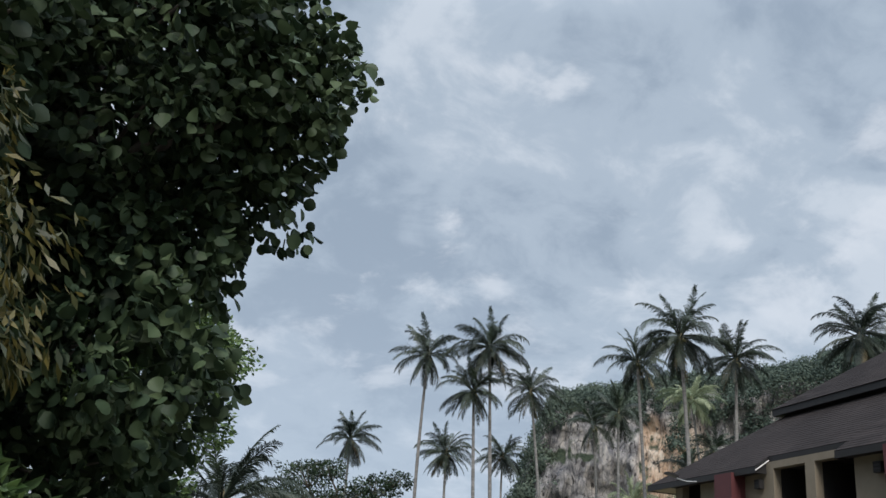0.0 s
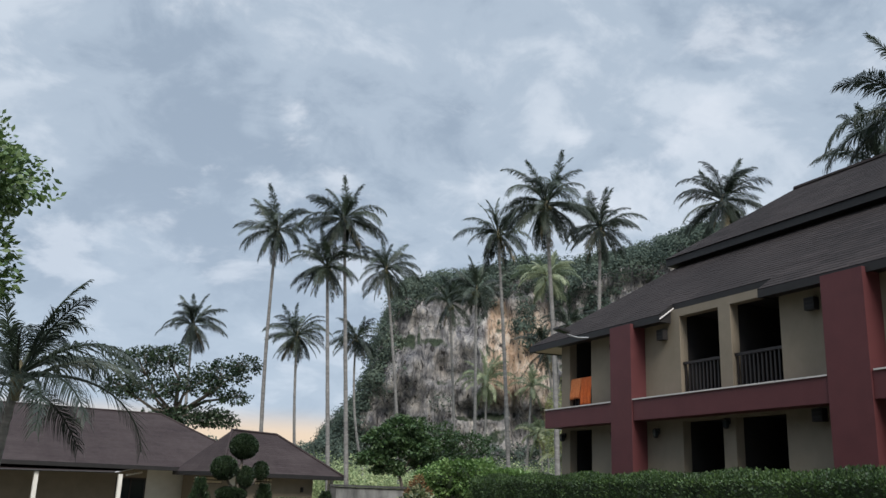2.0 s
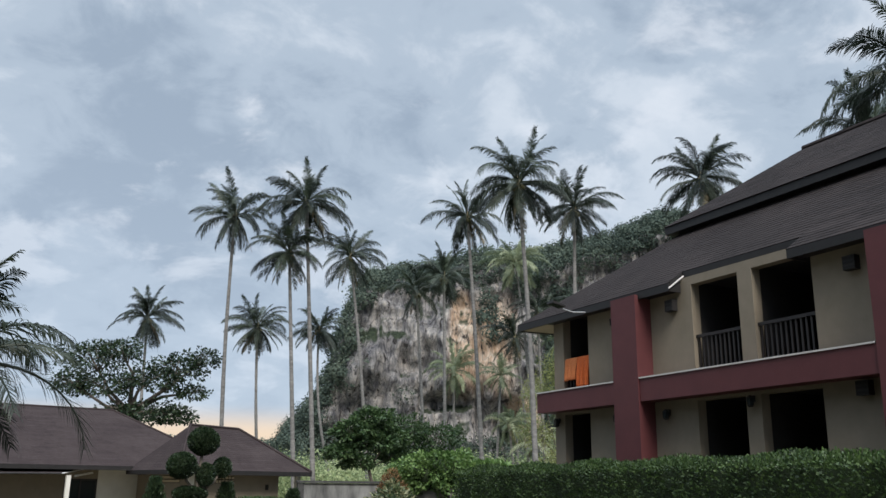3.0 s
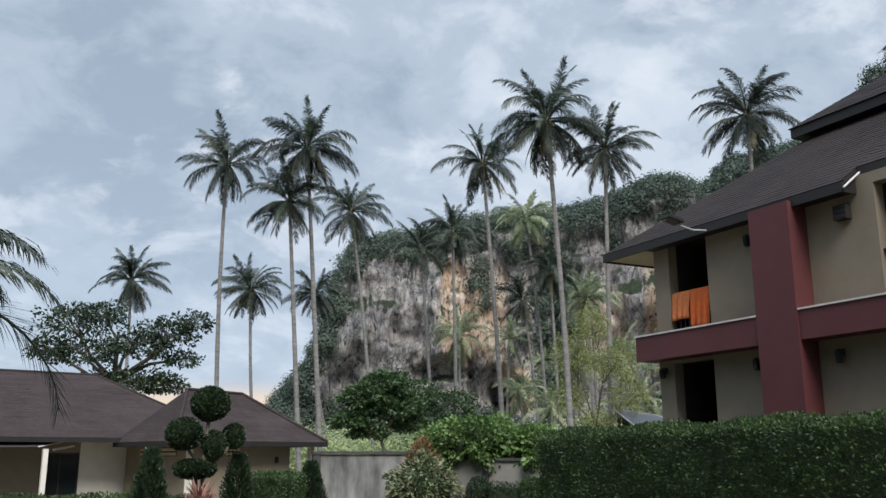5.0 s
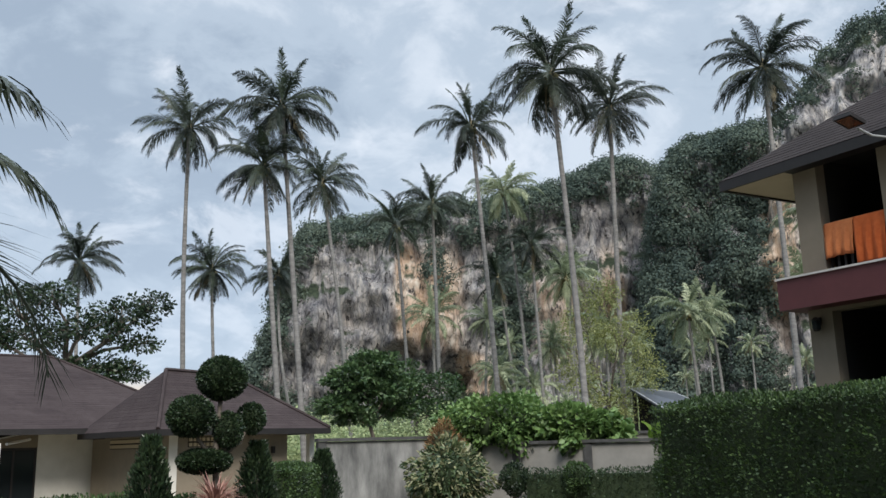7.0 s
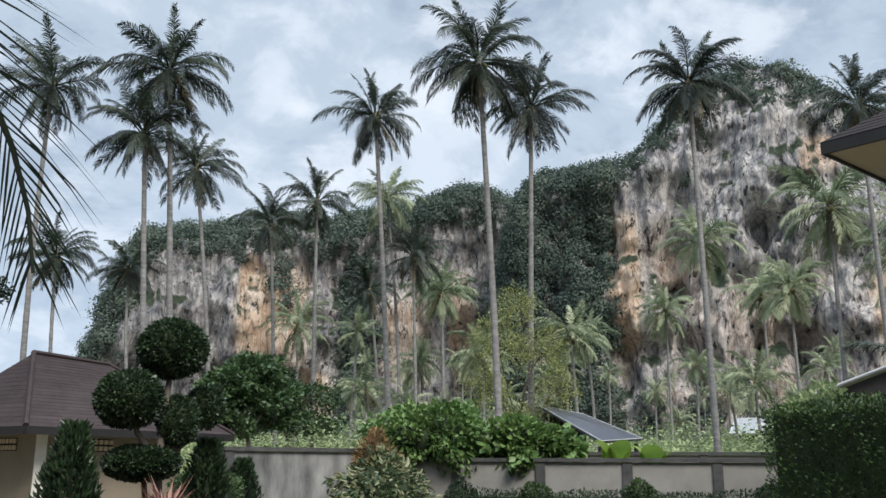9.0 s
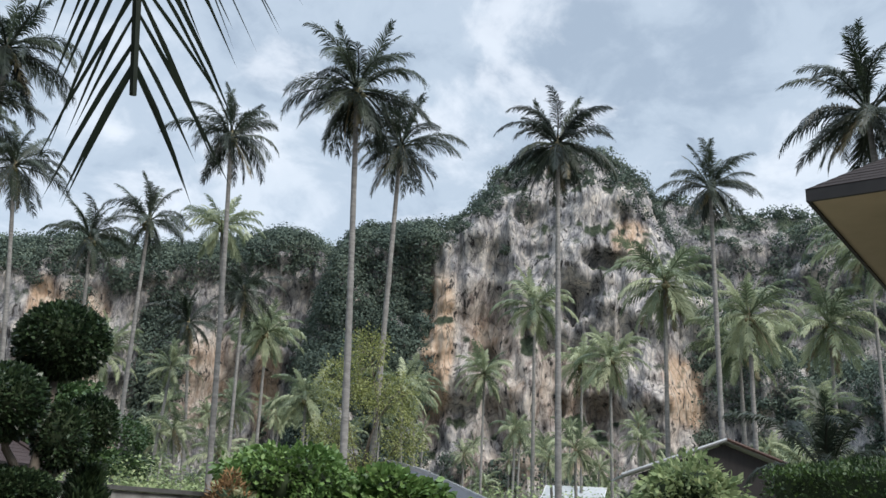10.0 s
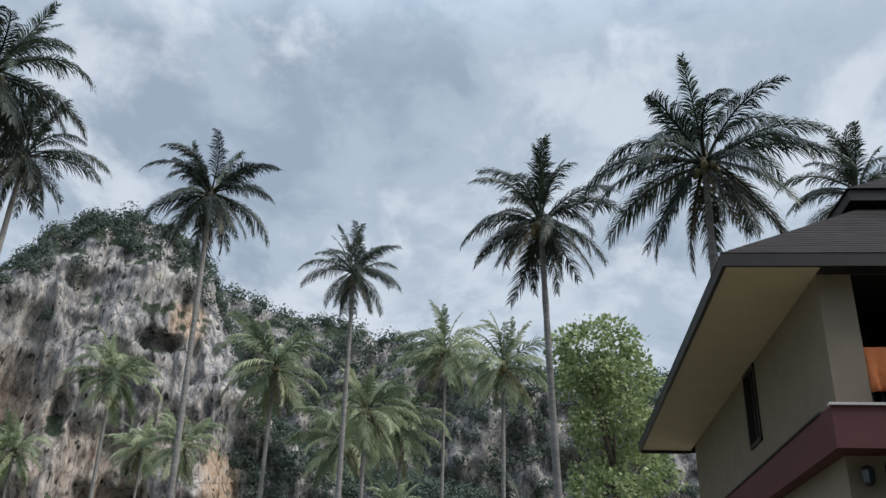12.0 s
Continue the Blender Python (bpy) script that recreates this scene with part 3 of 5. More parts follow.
def hotel():
    h = thing("hotel_building", "two-storey beige hotel wing with maroon bands and dark shingle roof", "building")
    for zlo, zhi, nm in ((ground_z(6) - 0.4, 3.9, "lower"), (3.9, 6.3, "upper")):
        # front wall: piers between the openings
        edges = sorted([YB] + [v for o in OPEN for v in o] + [YE])
        for a, b in zip(edges[::2], edges[1::2]):
            part("wall", Geo().box(WX, WX + 0.22, a, b, zlo, zhi), M["beige"], h)
        floor = 1.0 if nm == "lower" else 3.96
        for a, b in OPEN:
            if nm == "lower":
                part("plinth", Geo().box(WX, WX + 0.22, a, b, zlo, floor), M["beige"], h)
            top = 3.72 if nm == "lower" else 6.12
            part("lintel", Geo().box(WX, WX + 0.22, a, b, top, zhi), M["beige"], h)
            # room behind: floor, sides, back painted with its shade, a half-open door and glass
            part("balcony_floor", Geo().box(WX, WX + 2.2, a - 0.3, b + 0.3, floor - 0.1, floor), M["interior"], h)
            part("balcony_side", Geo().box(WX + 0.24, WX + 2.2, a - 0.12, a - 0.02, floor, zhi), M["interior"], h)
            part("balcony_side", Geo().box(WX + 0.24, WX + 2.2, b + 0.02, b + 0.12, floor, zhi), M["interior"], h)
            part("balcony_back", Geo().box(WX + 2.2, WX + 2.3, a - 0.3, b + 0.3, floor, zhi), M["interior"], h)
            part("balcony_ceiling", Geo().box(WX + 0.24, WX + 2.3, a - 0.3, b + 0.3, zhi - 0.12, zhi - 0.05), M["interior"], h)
            w = b - a
            d = part("balcony_door", Geo().box(WX + 2.1, WX + 2.19, a + 0.15 * w, a + 0.85 * w, floor, floor + 2.05), M["darkwood"], h)
            part("door_pane", Geo().box(WX + 2.09, WX + 2.098, a + 0.25 * w, a + 0.75 * w, floor + 0.3, floor + 1.9), M["glass"], d)
    # end wall with its tall window, and the back
    wy0, wy1, wz0, wz1 = 16.95, 17.75, 4.78, 6.02
    for x0, x1, z0, z1 in ((WX, wy0, -0.3, 6.3), (wy1, XR, -0.3, 6.3), (wy0, wy1, -0.3, wz0), (wy0, wy1, wz1, 6.3)):
        part("wall", Geo().box(x0 + (0.22 if x0 == WX else 0), x1, YE - 0.22, YE, z0, z1), M["beige"], h)
    win = part("window", Geo().box(wy0, wy0 + 0.06, YE - 0.2, YE + 0.03, wz0, wz1).box(wy1 - 0.06, wy1, YE - 0.2, YE + 0.03, wz0, wz1).box(wy0, wy1, YE - 0.2, YE + 0.03, wz0, wz0 + 0.06).box(wy0, wy1, YE - 0.2, YE + 0.03, wz1 - 0.06, wz1).box(wy0 + 0.25, wy0 + 0.29, YE - 0.19, YE + 0.02, wz0, wz1), M["darkwood"], h, "dark framed tall window")
    part("pane", Geo().box(wy0 + 0.05, wy1 - 0.05, YE - 0.12, YE - 0.1, wz0 + 0.05, wz1 - 0.05), M["glass"], win)
    part("wall", Geo().box(XR - 0.22, XR, YB, YE - 0.22, -0.3, 6.3), M["beige"], h)
    part("wall", Geo().box(WX + 0.22, XR - 0.22, YB, YB + 0.22, -0.3, 6.3), M["beige"], h)
    # maroon band: front and end, with a pale metal capping
    part("band", Geo().box(FX, WX, YB, 14.5, Z0, Z1 - 0.03), M["red"], h, "maroon balcony band")
    part("band", Geo().box(WX, XR, YE, 14.5, Z0, Z1 - 0.03), M["red"], h, "maroon balcony band")
    for a, b in ((11.36, 14.52), (4.7, 10.49), (YB, 3.7)):
        part("capping", Geo().box(FX - 0.025, FX + 0.06, a, b, Z1 - 0.03, Z1), M["capping"], h, "pale metal capping strip")
    part("capping", Geo().box(WX, XR, YE + 0.16, 14.52, Z1 - 0.03, Z1 - 0.004), M["fascia"], h)
    # maroon columns the full height
    for a, b in ((10.5, 11.35), (3.75, 4.68)):
        part("column", Geo().box(FX - 0.03, WX + 0.0, a, b, ground_z(6) - 0.3, 6.1), M["red"], h, "maroon rendered column")
    return h


def course_roof(name, quad, parent, material, pitch=0.15, label="", lift=0.0045, tab=0.33, seed=3, single=False):
    """One roof plane laid in courses of shingles: quad is eave start, eave end, top end, top start."""
    rng = random.Random(seed)
    a, b, c, d = [Vector(p) for p in quad]
    up = ((d - a) + (c - b)) * 0.5
    nrm = (b - a).cross(up).normalized()
    if nrm.z < 0:
        nrm = -nrm
    n = max(2, int(up.length / pitch))
    g = Geo()
    holder = part(name, Geo().add([a, b, c, d], [(0, 1, 2, 3)]), material, parent, label) if single else None
    for i in range(n):
        t0, t1 = i / n, min(1.0, (i + 1.25) / n)
        l0, r0 = a.lerp(d, t0), b.lerp(c, t0)
        l1, r1 = a.lerp(d, t1), b.lerp(c, t1)
        w = (r0 - l0).length
        k = max(1, int(w / (tab * 3)))
        cuts = [0.0] + sorted(min(0.999, max(0.001, (j + rng.uniform(-0.25, 0.25)) / k)) for j in range(1, k)) + [1.0]
        for s0, s1 in zip(cuts, cuts[1:]):
            e = lift * rng.uniform(0.8, 1.5) + 0.004
            p0, p1, p2, p3 = l0.lerp(r0, s0), l0.lerp(r0, s1), l1.lerp(r1, s1), l1.lerp(r1, s0)
            if single:
                g = Geo()
            g.add([p0 + nrm * e, p1 + nrm * e, p2 + nrm * 0.002, p3 + nrm * 0.002, p0 - nrm * 0.01, p1 - nrm * 0.01], [(0, 1, 2, 3), (4, 5, 1, 0)])
            if single:
                part("shingle", g, material, holder)
    if single:
        return holder
    ob = part(name, g, material, parent, label)
    ob["kind"] = "stuff"
    return ob


SLOPE = 0.72


def hip_planes(x0, x1, y0, y1, z, rise_to, slope=SLOPE):
    """The four planes of a hip frustum from eaves at z inwards by rise_to metres."""
    k, zt = rise_to, z + rise_to * slope
    q = [(x0, y0, z), (x1, y0, z), (x1, y1, z), (x0, y1, z)]
    t = [(x0 + k, y0 + k, zt), (x1 - k, y0 + k, zt), (x1 - k, y1 - k, zt), (x0 + k, y1 - k, zt)]
    return [(q[i], q[(i + 1) % 4], t[(i + 1) % 4], t[i]) for i in range(4)]


def hotel_roof(h):
    x0, x1, y0, y1, z = 13.06, 23.66, YB - 1.1, 15.5, 6.17
    r = part("roof", Geo().box(x0 + 0.6, x1 - 0.6, y0 + 0.6, y1 - 0.6, 6.2, 6.35), M["fascia"], h, "dark brown shingle hip roof")
    k, zt, back = 3.15, z + 3.15 * SLOPE, 0.4
    planes = hip_planes(x0, x1, y0, y1, z, k)[:3]
    # the front slope has a shorter eave in the middle
    ya, yb = 6.35, 9.5
    planes += [((x0, yb, z), (x0, y1, z), (x0 + k, y1 - k, zt), (x0 + k, yb, zt)),
               ((x0 + back, ya, z + back * SLOPE), (x0 + back, yb, z + back * SLOPE), (x0 + k, yb, zt), (x0 + k, ya, zt)),
               ((x0, y0, z), (x0, ya, z), (x0 + k, ya, zt), (x0 + k, y0 + k, zt))]
    for i, qd in enumerate(planes):
        course_roof("roof_slope", qd, r, M["shingle"], seed=i + 3, single=i in (3, 4))
    zu = z + 2.75 * SLOPE + 0.42
    for i, qd in enumerate(hip_planes(x0 + 2.75, x1 - 2.75, y0 + 2.75, y1 - 2.75, zu, 2.54)):
        course_roof("upper_roof_slope", qd, r, M["shingle"], seed=i + 9)
    part("upper_fascia", Geo().box(x0 + 2.78, x1 - 2.78, y0 + 2.78, y1 - 2.78, zu - 0.2, zu - 0.004), M["fascia"], r)
    part("ridge_cap", Geo().tube([((x0 + x1) / 2, y0 + 5.3, zu + 2.54 * SLOPE), ((x0 + x1) / 2, y1 - 5.3, zu + 2.54 * SLOPE)], [0.09, 0.09]), M["shingle"], r)
    # fascia boards and soffit
    f = 0.17
    part("fascia", Geo().box(x0, x0 + 0.05, yb, y1, z - f, z - 0.004), M["fascia"], r)
    part("fascia", Geo().box(x0, x0 + 0.05, y0, ya, z - f, z - 0.004), M["fascia"], r)
    part("fascia", Geo().box(x0 + back, x0 + back + 0.05, ya, yb, z + back * SLOPE - f, z + back * SLOPE - 0.004), M["fascia"], r)
    for yy in (ya - 0.04, yb):
        part("eave_return", Geo().add([(x0 + 0.05, yy, z - f), (x0 + back + 0.06, yy, z - f), (x0 + back + 0.06, yy, z + (back + 0.06) * SLOPE), (x0 + 0.05, yy, z + 0.05 * SLOPE)] + [(x0 + 0.05, yy + 0.04, z - f), (x0 + back + 0.06, yy + 0.04, z - f), (x0 + back + 0.06, yy + 0.04, z + (back + 0.06) * SLOPE), (x0 + 0.05, yy + 0.04, z + 0.05 * SLOPE)], [(0, 1, 2, 3), (7, 6, 5, 4), (0, 4, 5, 1), (1, 5, 6, 2), (2, 6, 7, 3), (3, 7, 4, 0)]), M["fascia"], r)
    part("fascia", Geo().box(x1 - 0.05, x1, y0, y1, z - f, z - 0.004), M["fascia"], r)
    part("fascia", Geo().box(x0 + 0.05, x1 - 0.05, y1 - 0.05, y1, z - f, z - 0.004), M["fascia"], r)
    part("fascia", Geo().box(x0 + 0.05, x1 - 0.05, y0, y0 + 0.05, z - f, z - 0.004), M["fascia"], r)
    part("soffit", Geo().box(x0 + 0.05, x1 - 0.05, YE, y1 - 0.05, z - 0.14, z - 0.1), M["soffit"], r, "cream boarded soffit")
    # front soffit gets the near-black fascia colour as painted eave shade
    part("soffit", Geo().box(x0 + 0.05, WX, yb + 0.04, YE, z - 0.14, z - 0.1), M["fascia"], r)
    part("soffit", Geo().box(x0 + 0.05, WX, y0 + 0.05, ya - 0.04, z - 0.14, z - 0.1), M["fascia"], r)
    part("soffit_edge", Geo().box(x1 - 0.12, x1 - 0.05, YE, y1 - 0.05, z - 0.2, z - 0.14), M["fascia"], r)
    # pale flashing where the eave steps
    part("flashing", Geo().tube([(x0 - 0.02, yb - 0.04, z - 0.12), (x0 + back, yb - 0.04, z + back * SLOPE - 0.1)], [0.018, 0.018], 6), M["capping"], r, "pale metal roof flashing")


hotel_ob = hotel()
hotel_roof(hotel_ob)
# the end of the wing is not quite square to its front
for _ob in hotel_ob.children_recursive:
    if _ob.type == "MESH":
        for _v in _ob.data.vertices:
            _v.co.y -= 0.04 * (_v.co.x - 13.06) * min(1.0, max(0.0, (_v.co.y - 9.0) / 6.0))


def railing(y0, y1, floor=4.2, top=5.06):
    rl = thing("balcony_railing", "dark timber balcony railing with upright slats", "railing", "balcony railings")
    x = WX + 0.1
    part("top_rail", Geo().box(x - 0.035, x + 0.035, y0, y1, top - 0.06, top), M["darkwood"], rl)
    part("bottom_rail", Geo().box(x - 0.025, x + 0.025, y0, y1, floor + 0.05, floor + 0.1), M["darkwood"], rl)
    n = int((y1 - y0) / 0.115)
    me = Geo().box(-0.012, 0.012, -0.02, 0.02, floor + 0.1, top - 0.06).mesh("slat", M["darkwood"])
    for i in range(n):
        o = part("slat", me, None, rl)
        o.location = (x, y0 + (i + 0.5) * (y1 - y0) / n, 0)


for a, b in OPEN:
    railing(a, b)


def towel(name_mat, y0, y1, drop, label, seed):
    rng = np.random.default_rng(seed)
    vs, nu, x = [], 14, WX + 0.1
    prof = [(0.075, -0.45), (0.07, -0.2), (0.06, 0.0), (0.03, 0.045), (-0.03, 0.045), (-0.06, 0.0)] + [(-0.065 - 0.004 * i, -drop * i / 8) for i in range(1, 9)]
    ph = rng.uniform(0, 6, 3)
    for j, (dx, dz) in enumerate(prof):
        for i in range(nu + 1):
            s = i / nu
            w = min(1.0, abs(dz) * 2.5)
            vs.append((x + dx + w * 0.032 * math.sin(s * 21 + ph[0]) - (0.02 * w if dx < 0 else 0), y0 + (y1 - y0) * (s + 0.02 * w * math.sin(ph[1] + j * 0.5)), 5.06 + dz + 0.012 * math.sin(s * 5 + ph[2]) * w))
    n = nu + 1
    g = Geo().add(vs, [(j * n + i, j * n + i + 1, (j + 1) * n + i + 1, (j + 1) * n + i) for j in range(len(prof) - 1) for i in range(nu)])
    ob = new("towel", g.mesh("towel", M[name_mat], True))
    md = ob.modifiers.new("thick", "SOLIDIFY")
    md.thickness = 0.012
    tagged(ob, label, "towel", "drying towels")


towel("towel_pale", 13.37, 13.87, 0.52, "pale orange towel hung over the balcony rail", 4)
towel("towel", 12.84, 13.36, 0.72, "bright orange towel hung over the balcony rail", 5)


# ---- palms ----
def frond_mesh(name, length, rise, bend, material, seed, pairs=54, leaf=0.85, hang=1.0, thin=0.93, wide=0.0125):
    """One coconut frond along +x: a bare stalk, a rib that arches over and two ranks of leaflets that hang in uneven tufts."""
    rng = random.Random(seed)
    g = Geo()
    pts, ang, p = [], rise, Vector((0, 0, 0))
    n = 12
    for i in range(n + 1):
        pts.append(p.copy())
        p = p + Vector((math.cos(ang), 0, math.sin(ang))) * (length / n)
        ang -= bend / n * (0.4 + 1.25 * i / n)
    g.tube(pts, [0.042 * (1 - 0.88 * i / n) + 0.005 for i in range(n + 1)], 5)
    for i in range(pairs):
        t = min(0.995, 0.17 + 0.83 * (i + rng.uniform(-0.4, 0.4)) / pairs)
        k = min(n - 1, int(t * n))
        b = pts[k].lerp(pts[k + 1], t * n - k)
        d = (pts[k + 1] - pts[k]).normalized()
        L = leaf * min(1.0, 0.35 + (t - 0.12) * 3.2) * (1 - 0.62 * max(0.0, (t - 0.4) / 0.6) ** 1.5)
        for s in (-1, 1):
            if rng.random() > thin:
                continue
            tuft = 0.75 + 0.55 * math.sin(t * 23 + s * 1.7 + seed) * math.sin(t * 9.1 + seed * 2.3 + s)
            l = L * rng.uniform(0.75, 1.2)
            side = (Vector((0, 0.8 * s, 0)) + d * (0.55 + 0.9 * t) + Vector((0, 0, rng.uniform(-0.15, 0.25)))).normalized()
            fall = (side * 0.75 + Vector((0, 0, -hang * tuft * rng.uniform(0.8, 1.2) * 1.5))).normalized()
            mid = b + side * l * 0.38
            low = mid + (side * 0.5 + fall * 0.5) * l * 0.32
            tip = low + fall * l * 0.36
            w = d * wide * rng.uniform(0.75, 1.25)
            g.add([b - w * 0.7, b + w * 0.7, mid + w * 1.2, mid - w * 1.2, low + w * 0.9, low - w * 0.9, tip], [(0, 1, 2, 3), (3, 2, 4, 5), (5, 4, 6)])
    return g.mesh(name, material)


def frond_set(green, fresh, dry, pairs, wide):
    return {
        "up": [frond_mesh("frond", 2.9, 1.42, 0.7, fresh, 1, pairs, 0.5, 0.45, 0.9, wide), frond_mesh("frond", 2.5, 1.3, 0.95, fresh, 11, pairs, 0.55, 0.6, 0.85, wide)],
        "high": [frond_mesh("frond", 3.2, 1.1, 1.5, green, 2, pairs, 0.78, 0.8, 0.93, wide), frond_mesh("frond", 3.0, 0.95, 1.9, green, 12, pairs, 0.85, 1.0, 0.9, wide)],
        "mid": [frond_mesh("frond", 3.2, 0.6, 1.5, green, 3, pairs, 0.9, 1.1, 0.93, wide), frond_mesh("frond", 3.1, 0.45, 1.8, green, 13, pairs, 0.85, 1.3, 0.9, wide)],
        "low": [frond_mesh("frond", 3.0, 0.1, 1.3, green, 4, pairs, 0.85, 1.5, 0.93, wide), frond_mesh("frond", 2.9, -0.15, 1.2, green, 14, pairs, 0.8, 1.5, 0.9, wide)],
        "hang": [frond_mesh("frond", 2.7, -0.75, 0.7, green, 5, pairs, 0.72, 1.2, 0.88, wide), frond_mesh("frond", 2.6, -1.0, 0.5, green, 15, pairs, 0.66, 1.0, 0.85, wide)],
        "dry": [frond_mesh("frond", 2.3, -1.2, 0.3, dry, 6, pairs, 0.5, 0.7, 0.65, wide)],
        "arch": [frond_mesh("frond", 3.9, 0.2, 1.8, green, 7, 56, 0.95, 0.22, 0.96, 0.012)],
    }


FR = frond_set(M["frond"], M["frond_fresh"], M["frond_dry"], 62, 0.019)

NEARP, MIDP = "tall palms over the garden", "palm grove below the cliffs"
# frond set for distant palms, with haze in its colour
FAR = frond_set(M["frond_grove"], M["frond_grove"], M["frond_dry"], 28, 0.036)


def palm_trunk(hub, lean, bend, r0=0.17, r1=0.1, seed=0):
    """A ringed trunk from the ground up to hub, both in the palm's own space (hub at its origin, z up)."""
    rng = random.Random(seed)
    h = hub
    pts, rad = [], []
    n = 26
    for i in range(n + 1):
        t = i / n
        off = lean * (1 - t) + bend * math.sin(math.pi * t)
        pts.append((off[0], off[1], -h * (1 - t)))
        rad.append((r0 + (r1 - r0) * t + 0.16 * max(0, 0.06 - t) * 10 * 0.6) * (1 + (0.07 if i % 2 else -0.03)) + rng.uniform(0, 0.008))
    return Geo().tube(pts, rad, 9)


def palm(label, at, group, seed, lean=(0, 0), bend=(0, 0), size=1.0, full=1.0, nuts=True, base=None, hangs=1.0, extra=(), shape=None, dark=False):
    """A coconut palm with its crown's heart at the given place and its foot on the ground."""
    rng = random.Random(seed)
    x, y, z = at
    p = thing("coconut_palm", label, "palm tree", group, at=at)
    hub = z - (ground_z(y) if base is None else base) + 0.15
    part("trunk", palm_trunk(hub, Vector((*lean, 0)), Vector((*bend, 0)), 0.145 * (0.7 + 0.3 * size), 0.085 * (0.7 + 0.3 * size), seed), M["palmbark"], p, smooth=True)
    kinds = ["up"] * 5 + ["high"] * 6 + ["mid"] * 7 + ["low"] * int(7 * hangs) + ["hang"] * int(11 * hangs) + ["dry"] * int(2.5 * hangs)
    kinds = shape or kinds
    turn = rng.uniform(0, 6.28)
    for i, k in enumerate(kinds):
        if rng.random() > full:
            continue
        turn += 2.39996 + rng.uniform(-0.3, 0.3)
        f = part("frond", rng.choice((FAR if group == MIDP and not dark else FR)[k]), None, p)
        s = size * rng.uniform(0.82, 1.12)
        f.matrix_basis = pose(0.06 * math.cos(turn), 0.06 * math.sin(turn), rng.uniform(-0.25, 0.1), 0, 0, math.degrees(turn)) @ pose(0, 0, 0, rng.uniform(-30, 30), rng.uniform(-14, 14), 0) @ Matrix.Diagonal((s, s, s, 1))
    for k, deg, s in extra:
        f = part("frond", FR[k][0], None, p)
        f.matrix_basis = pose(0, 0, 0, 0, 0, deg) @ Matrix.Diagonal((s, s, s, 1))
    g = Geo().tube([(0, 0, -0.5), (0, 0, -0.1), (0, 0, 0.35)], [0.11 * size, 0.17 * size, 0.04], 8)
    part("crown_heart", g, M["frond_dry"], p)
    if nuts:
        for i in range(7):
            a = i * 0.9 + seed
            part("coconut", Geo().ball((0.26 * size * math.cos(a), 0.26 * size * math.sin(a), -0.35 - 0.09 * (i % 3)), (0.12, 0.12, 0.15), 8, 6), M["nut"], p, smooth=True)
    return p


palm("tall coconut palm with a slender leaning trunk", (13.42, 50.4, 18.74), NEARP, 1, (0.4, 0), (-0.2, 0), 0.98)
palm("tall coconut palm with a dense hanging crown", (16.15, 44.1, 18.25), NEARP, 2, (1.2, -0.5), (0, 0), 1.0, hangs=1.4)
palm("coconut palm with a slim trunk beside a taller one", (15.2, 43.9, 15.0), NEARP, 3, (1.0, -0.4), (0, 0), 0.85)
palm("tall coconut palm with a thin straight trunk", (23.46, 55.8, 18.55), NEARP, 4, (1.8, -0.8), (0.2, 0), 0.98)
palm("tall coconut palm with a spreading crown", (26.4, 42.95, 18.6), NEARP, 5, (0.9, -0.6), (0.1, 0), 0.92)
palm("tallest coconut palm with a heavy dark crown", (24.6, 33.9, 17.8), NEARP, 6, (0.5, -0.6), (0.3, 0.2), 1.04, hangs=1.6)
palm("tall coconut palm with drooping fronds", (29.0, 35.0, 17.4), NEARP, 7, (-0.3, 0.2), (0, 0), 0.85, hangs=1.3)
palm("tall coconut palm standing before the limestone tower", (33.8, 29.9, 18.4), NEARP, 8, (-0.5, -0.5), (0, 0), 0.95, hangs=1.4)
palm("tall coconut palm with pale trunk near the hotel", (30.5, 16.9, 15.5), NEARP, 9, (-0.4, -0.6), (0.2, 0), 1.0, hangs=1.3)
palm("dark lush coconut palm behind the hotel roof", (26.6, 12.1, 15.5), NEARP, 10, (0.6, 0.2), (0, 0), 1.25)
palm("coconut palm with an upswept crown", (39.4, 24.9, 17.4), NEARP, 11, (0.2, 0), (0, 0), 0.8)
palm("coconut palm rising over the low roofs", (11.3, 68.7, 14.8), MIDP, 12, (0.3, 0), (0, 0), 1.0, dark=True)
palm("coconut palm with pale drooping fronds", (19.2, 64.7, 14.1), MIDP, 13, (1.0, -0.3), (-0.2, 0), 0.98, hangs=1.3, dark=True)
palm("coconut palm with curved trunk", (26.7, 71.6, 15.6), MIDP, 14, (2.2, -0.8), (-0.8, 0), 0.95, hangs=1.3, dark=True)
palm("coconut palm with fresh green crown", (30.4, 58.8, 17.1), MIDP, 15, (1.0, -0.5), (0, 0), 0.95, hangs=0.5, dark=True)
palm("coconut palm with thin windblown crown", (29.7, 52.6, 17.0), MIDP, 16, (0.3, 0), (0, 0), 0.9, 0.75, dark=True)
palm("coconut palm with pale slender trunk", (39.0, 57.6, 20.4), MIDP, 17, (1.6, 0), (0.4, 0), 0.95)
palm("coconut palm with broad green crown", (39.9, 55.7, 15.9), MIDP, 18, (0.6, 0), (0, 0), 0.9, hangs=0.8, dark=True)
palm("short coconut palm below the cliff", (37.8, 66.4, 12.0), MIDP, 19, (0.2, 0), (0, 0), 1.0, hangs=0.6)
palm("coconut palm with feathery crown", (48.7, 62.3, 15.6), MIDP, 20, (0.5, 0), (0, 0), 0.95, hangs=0.6)
palm("coconut palm with leaning trunk", (43.6, 65.3, 15.4), MIDP, 21, (1.5, 0), (0.3, 0), 1.0, hangs=0.8, dark=True)
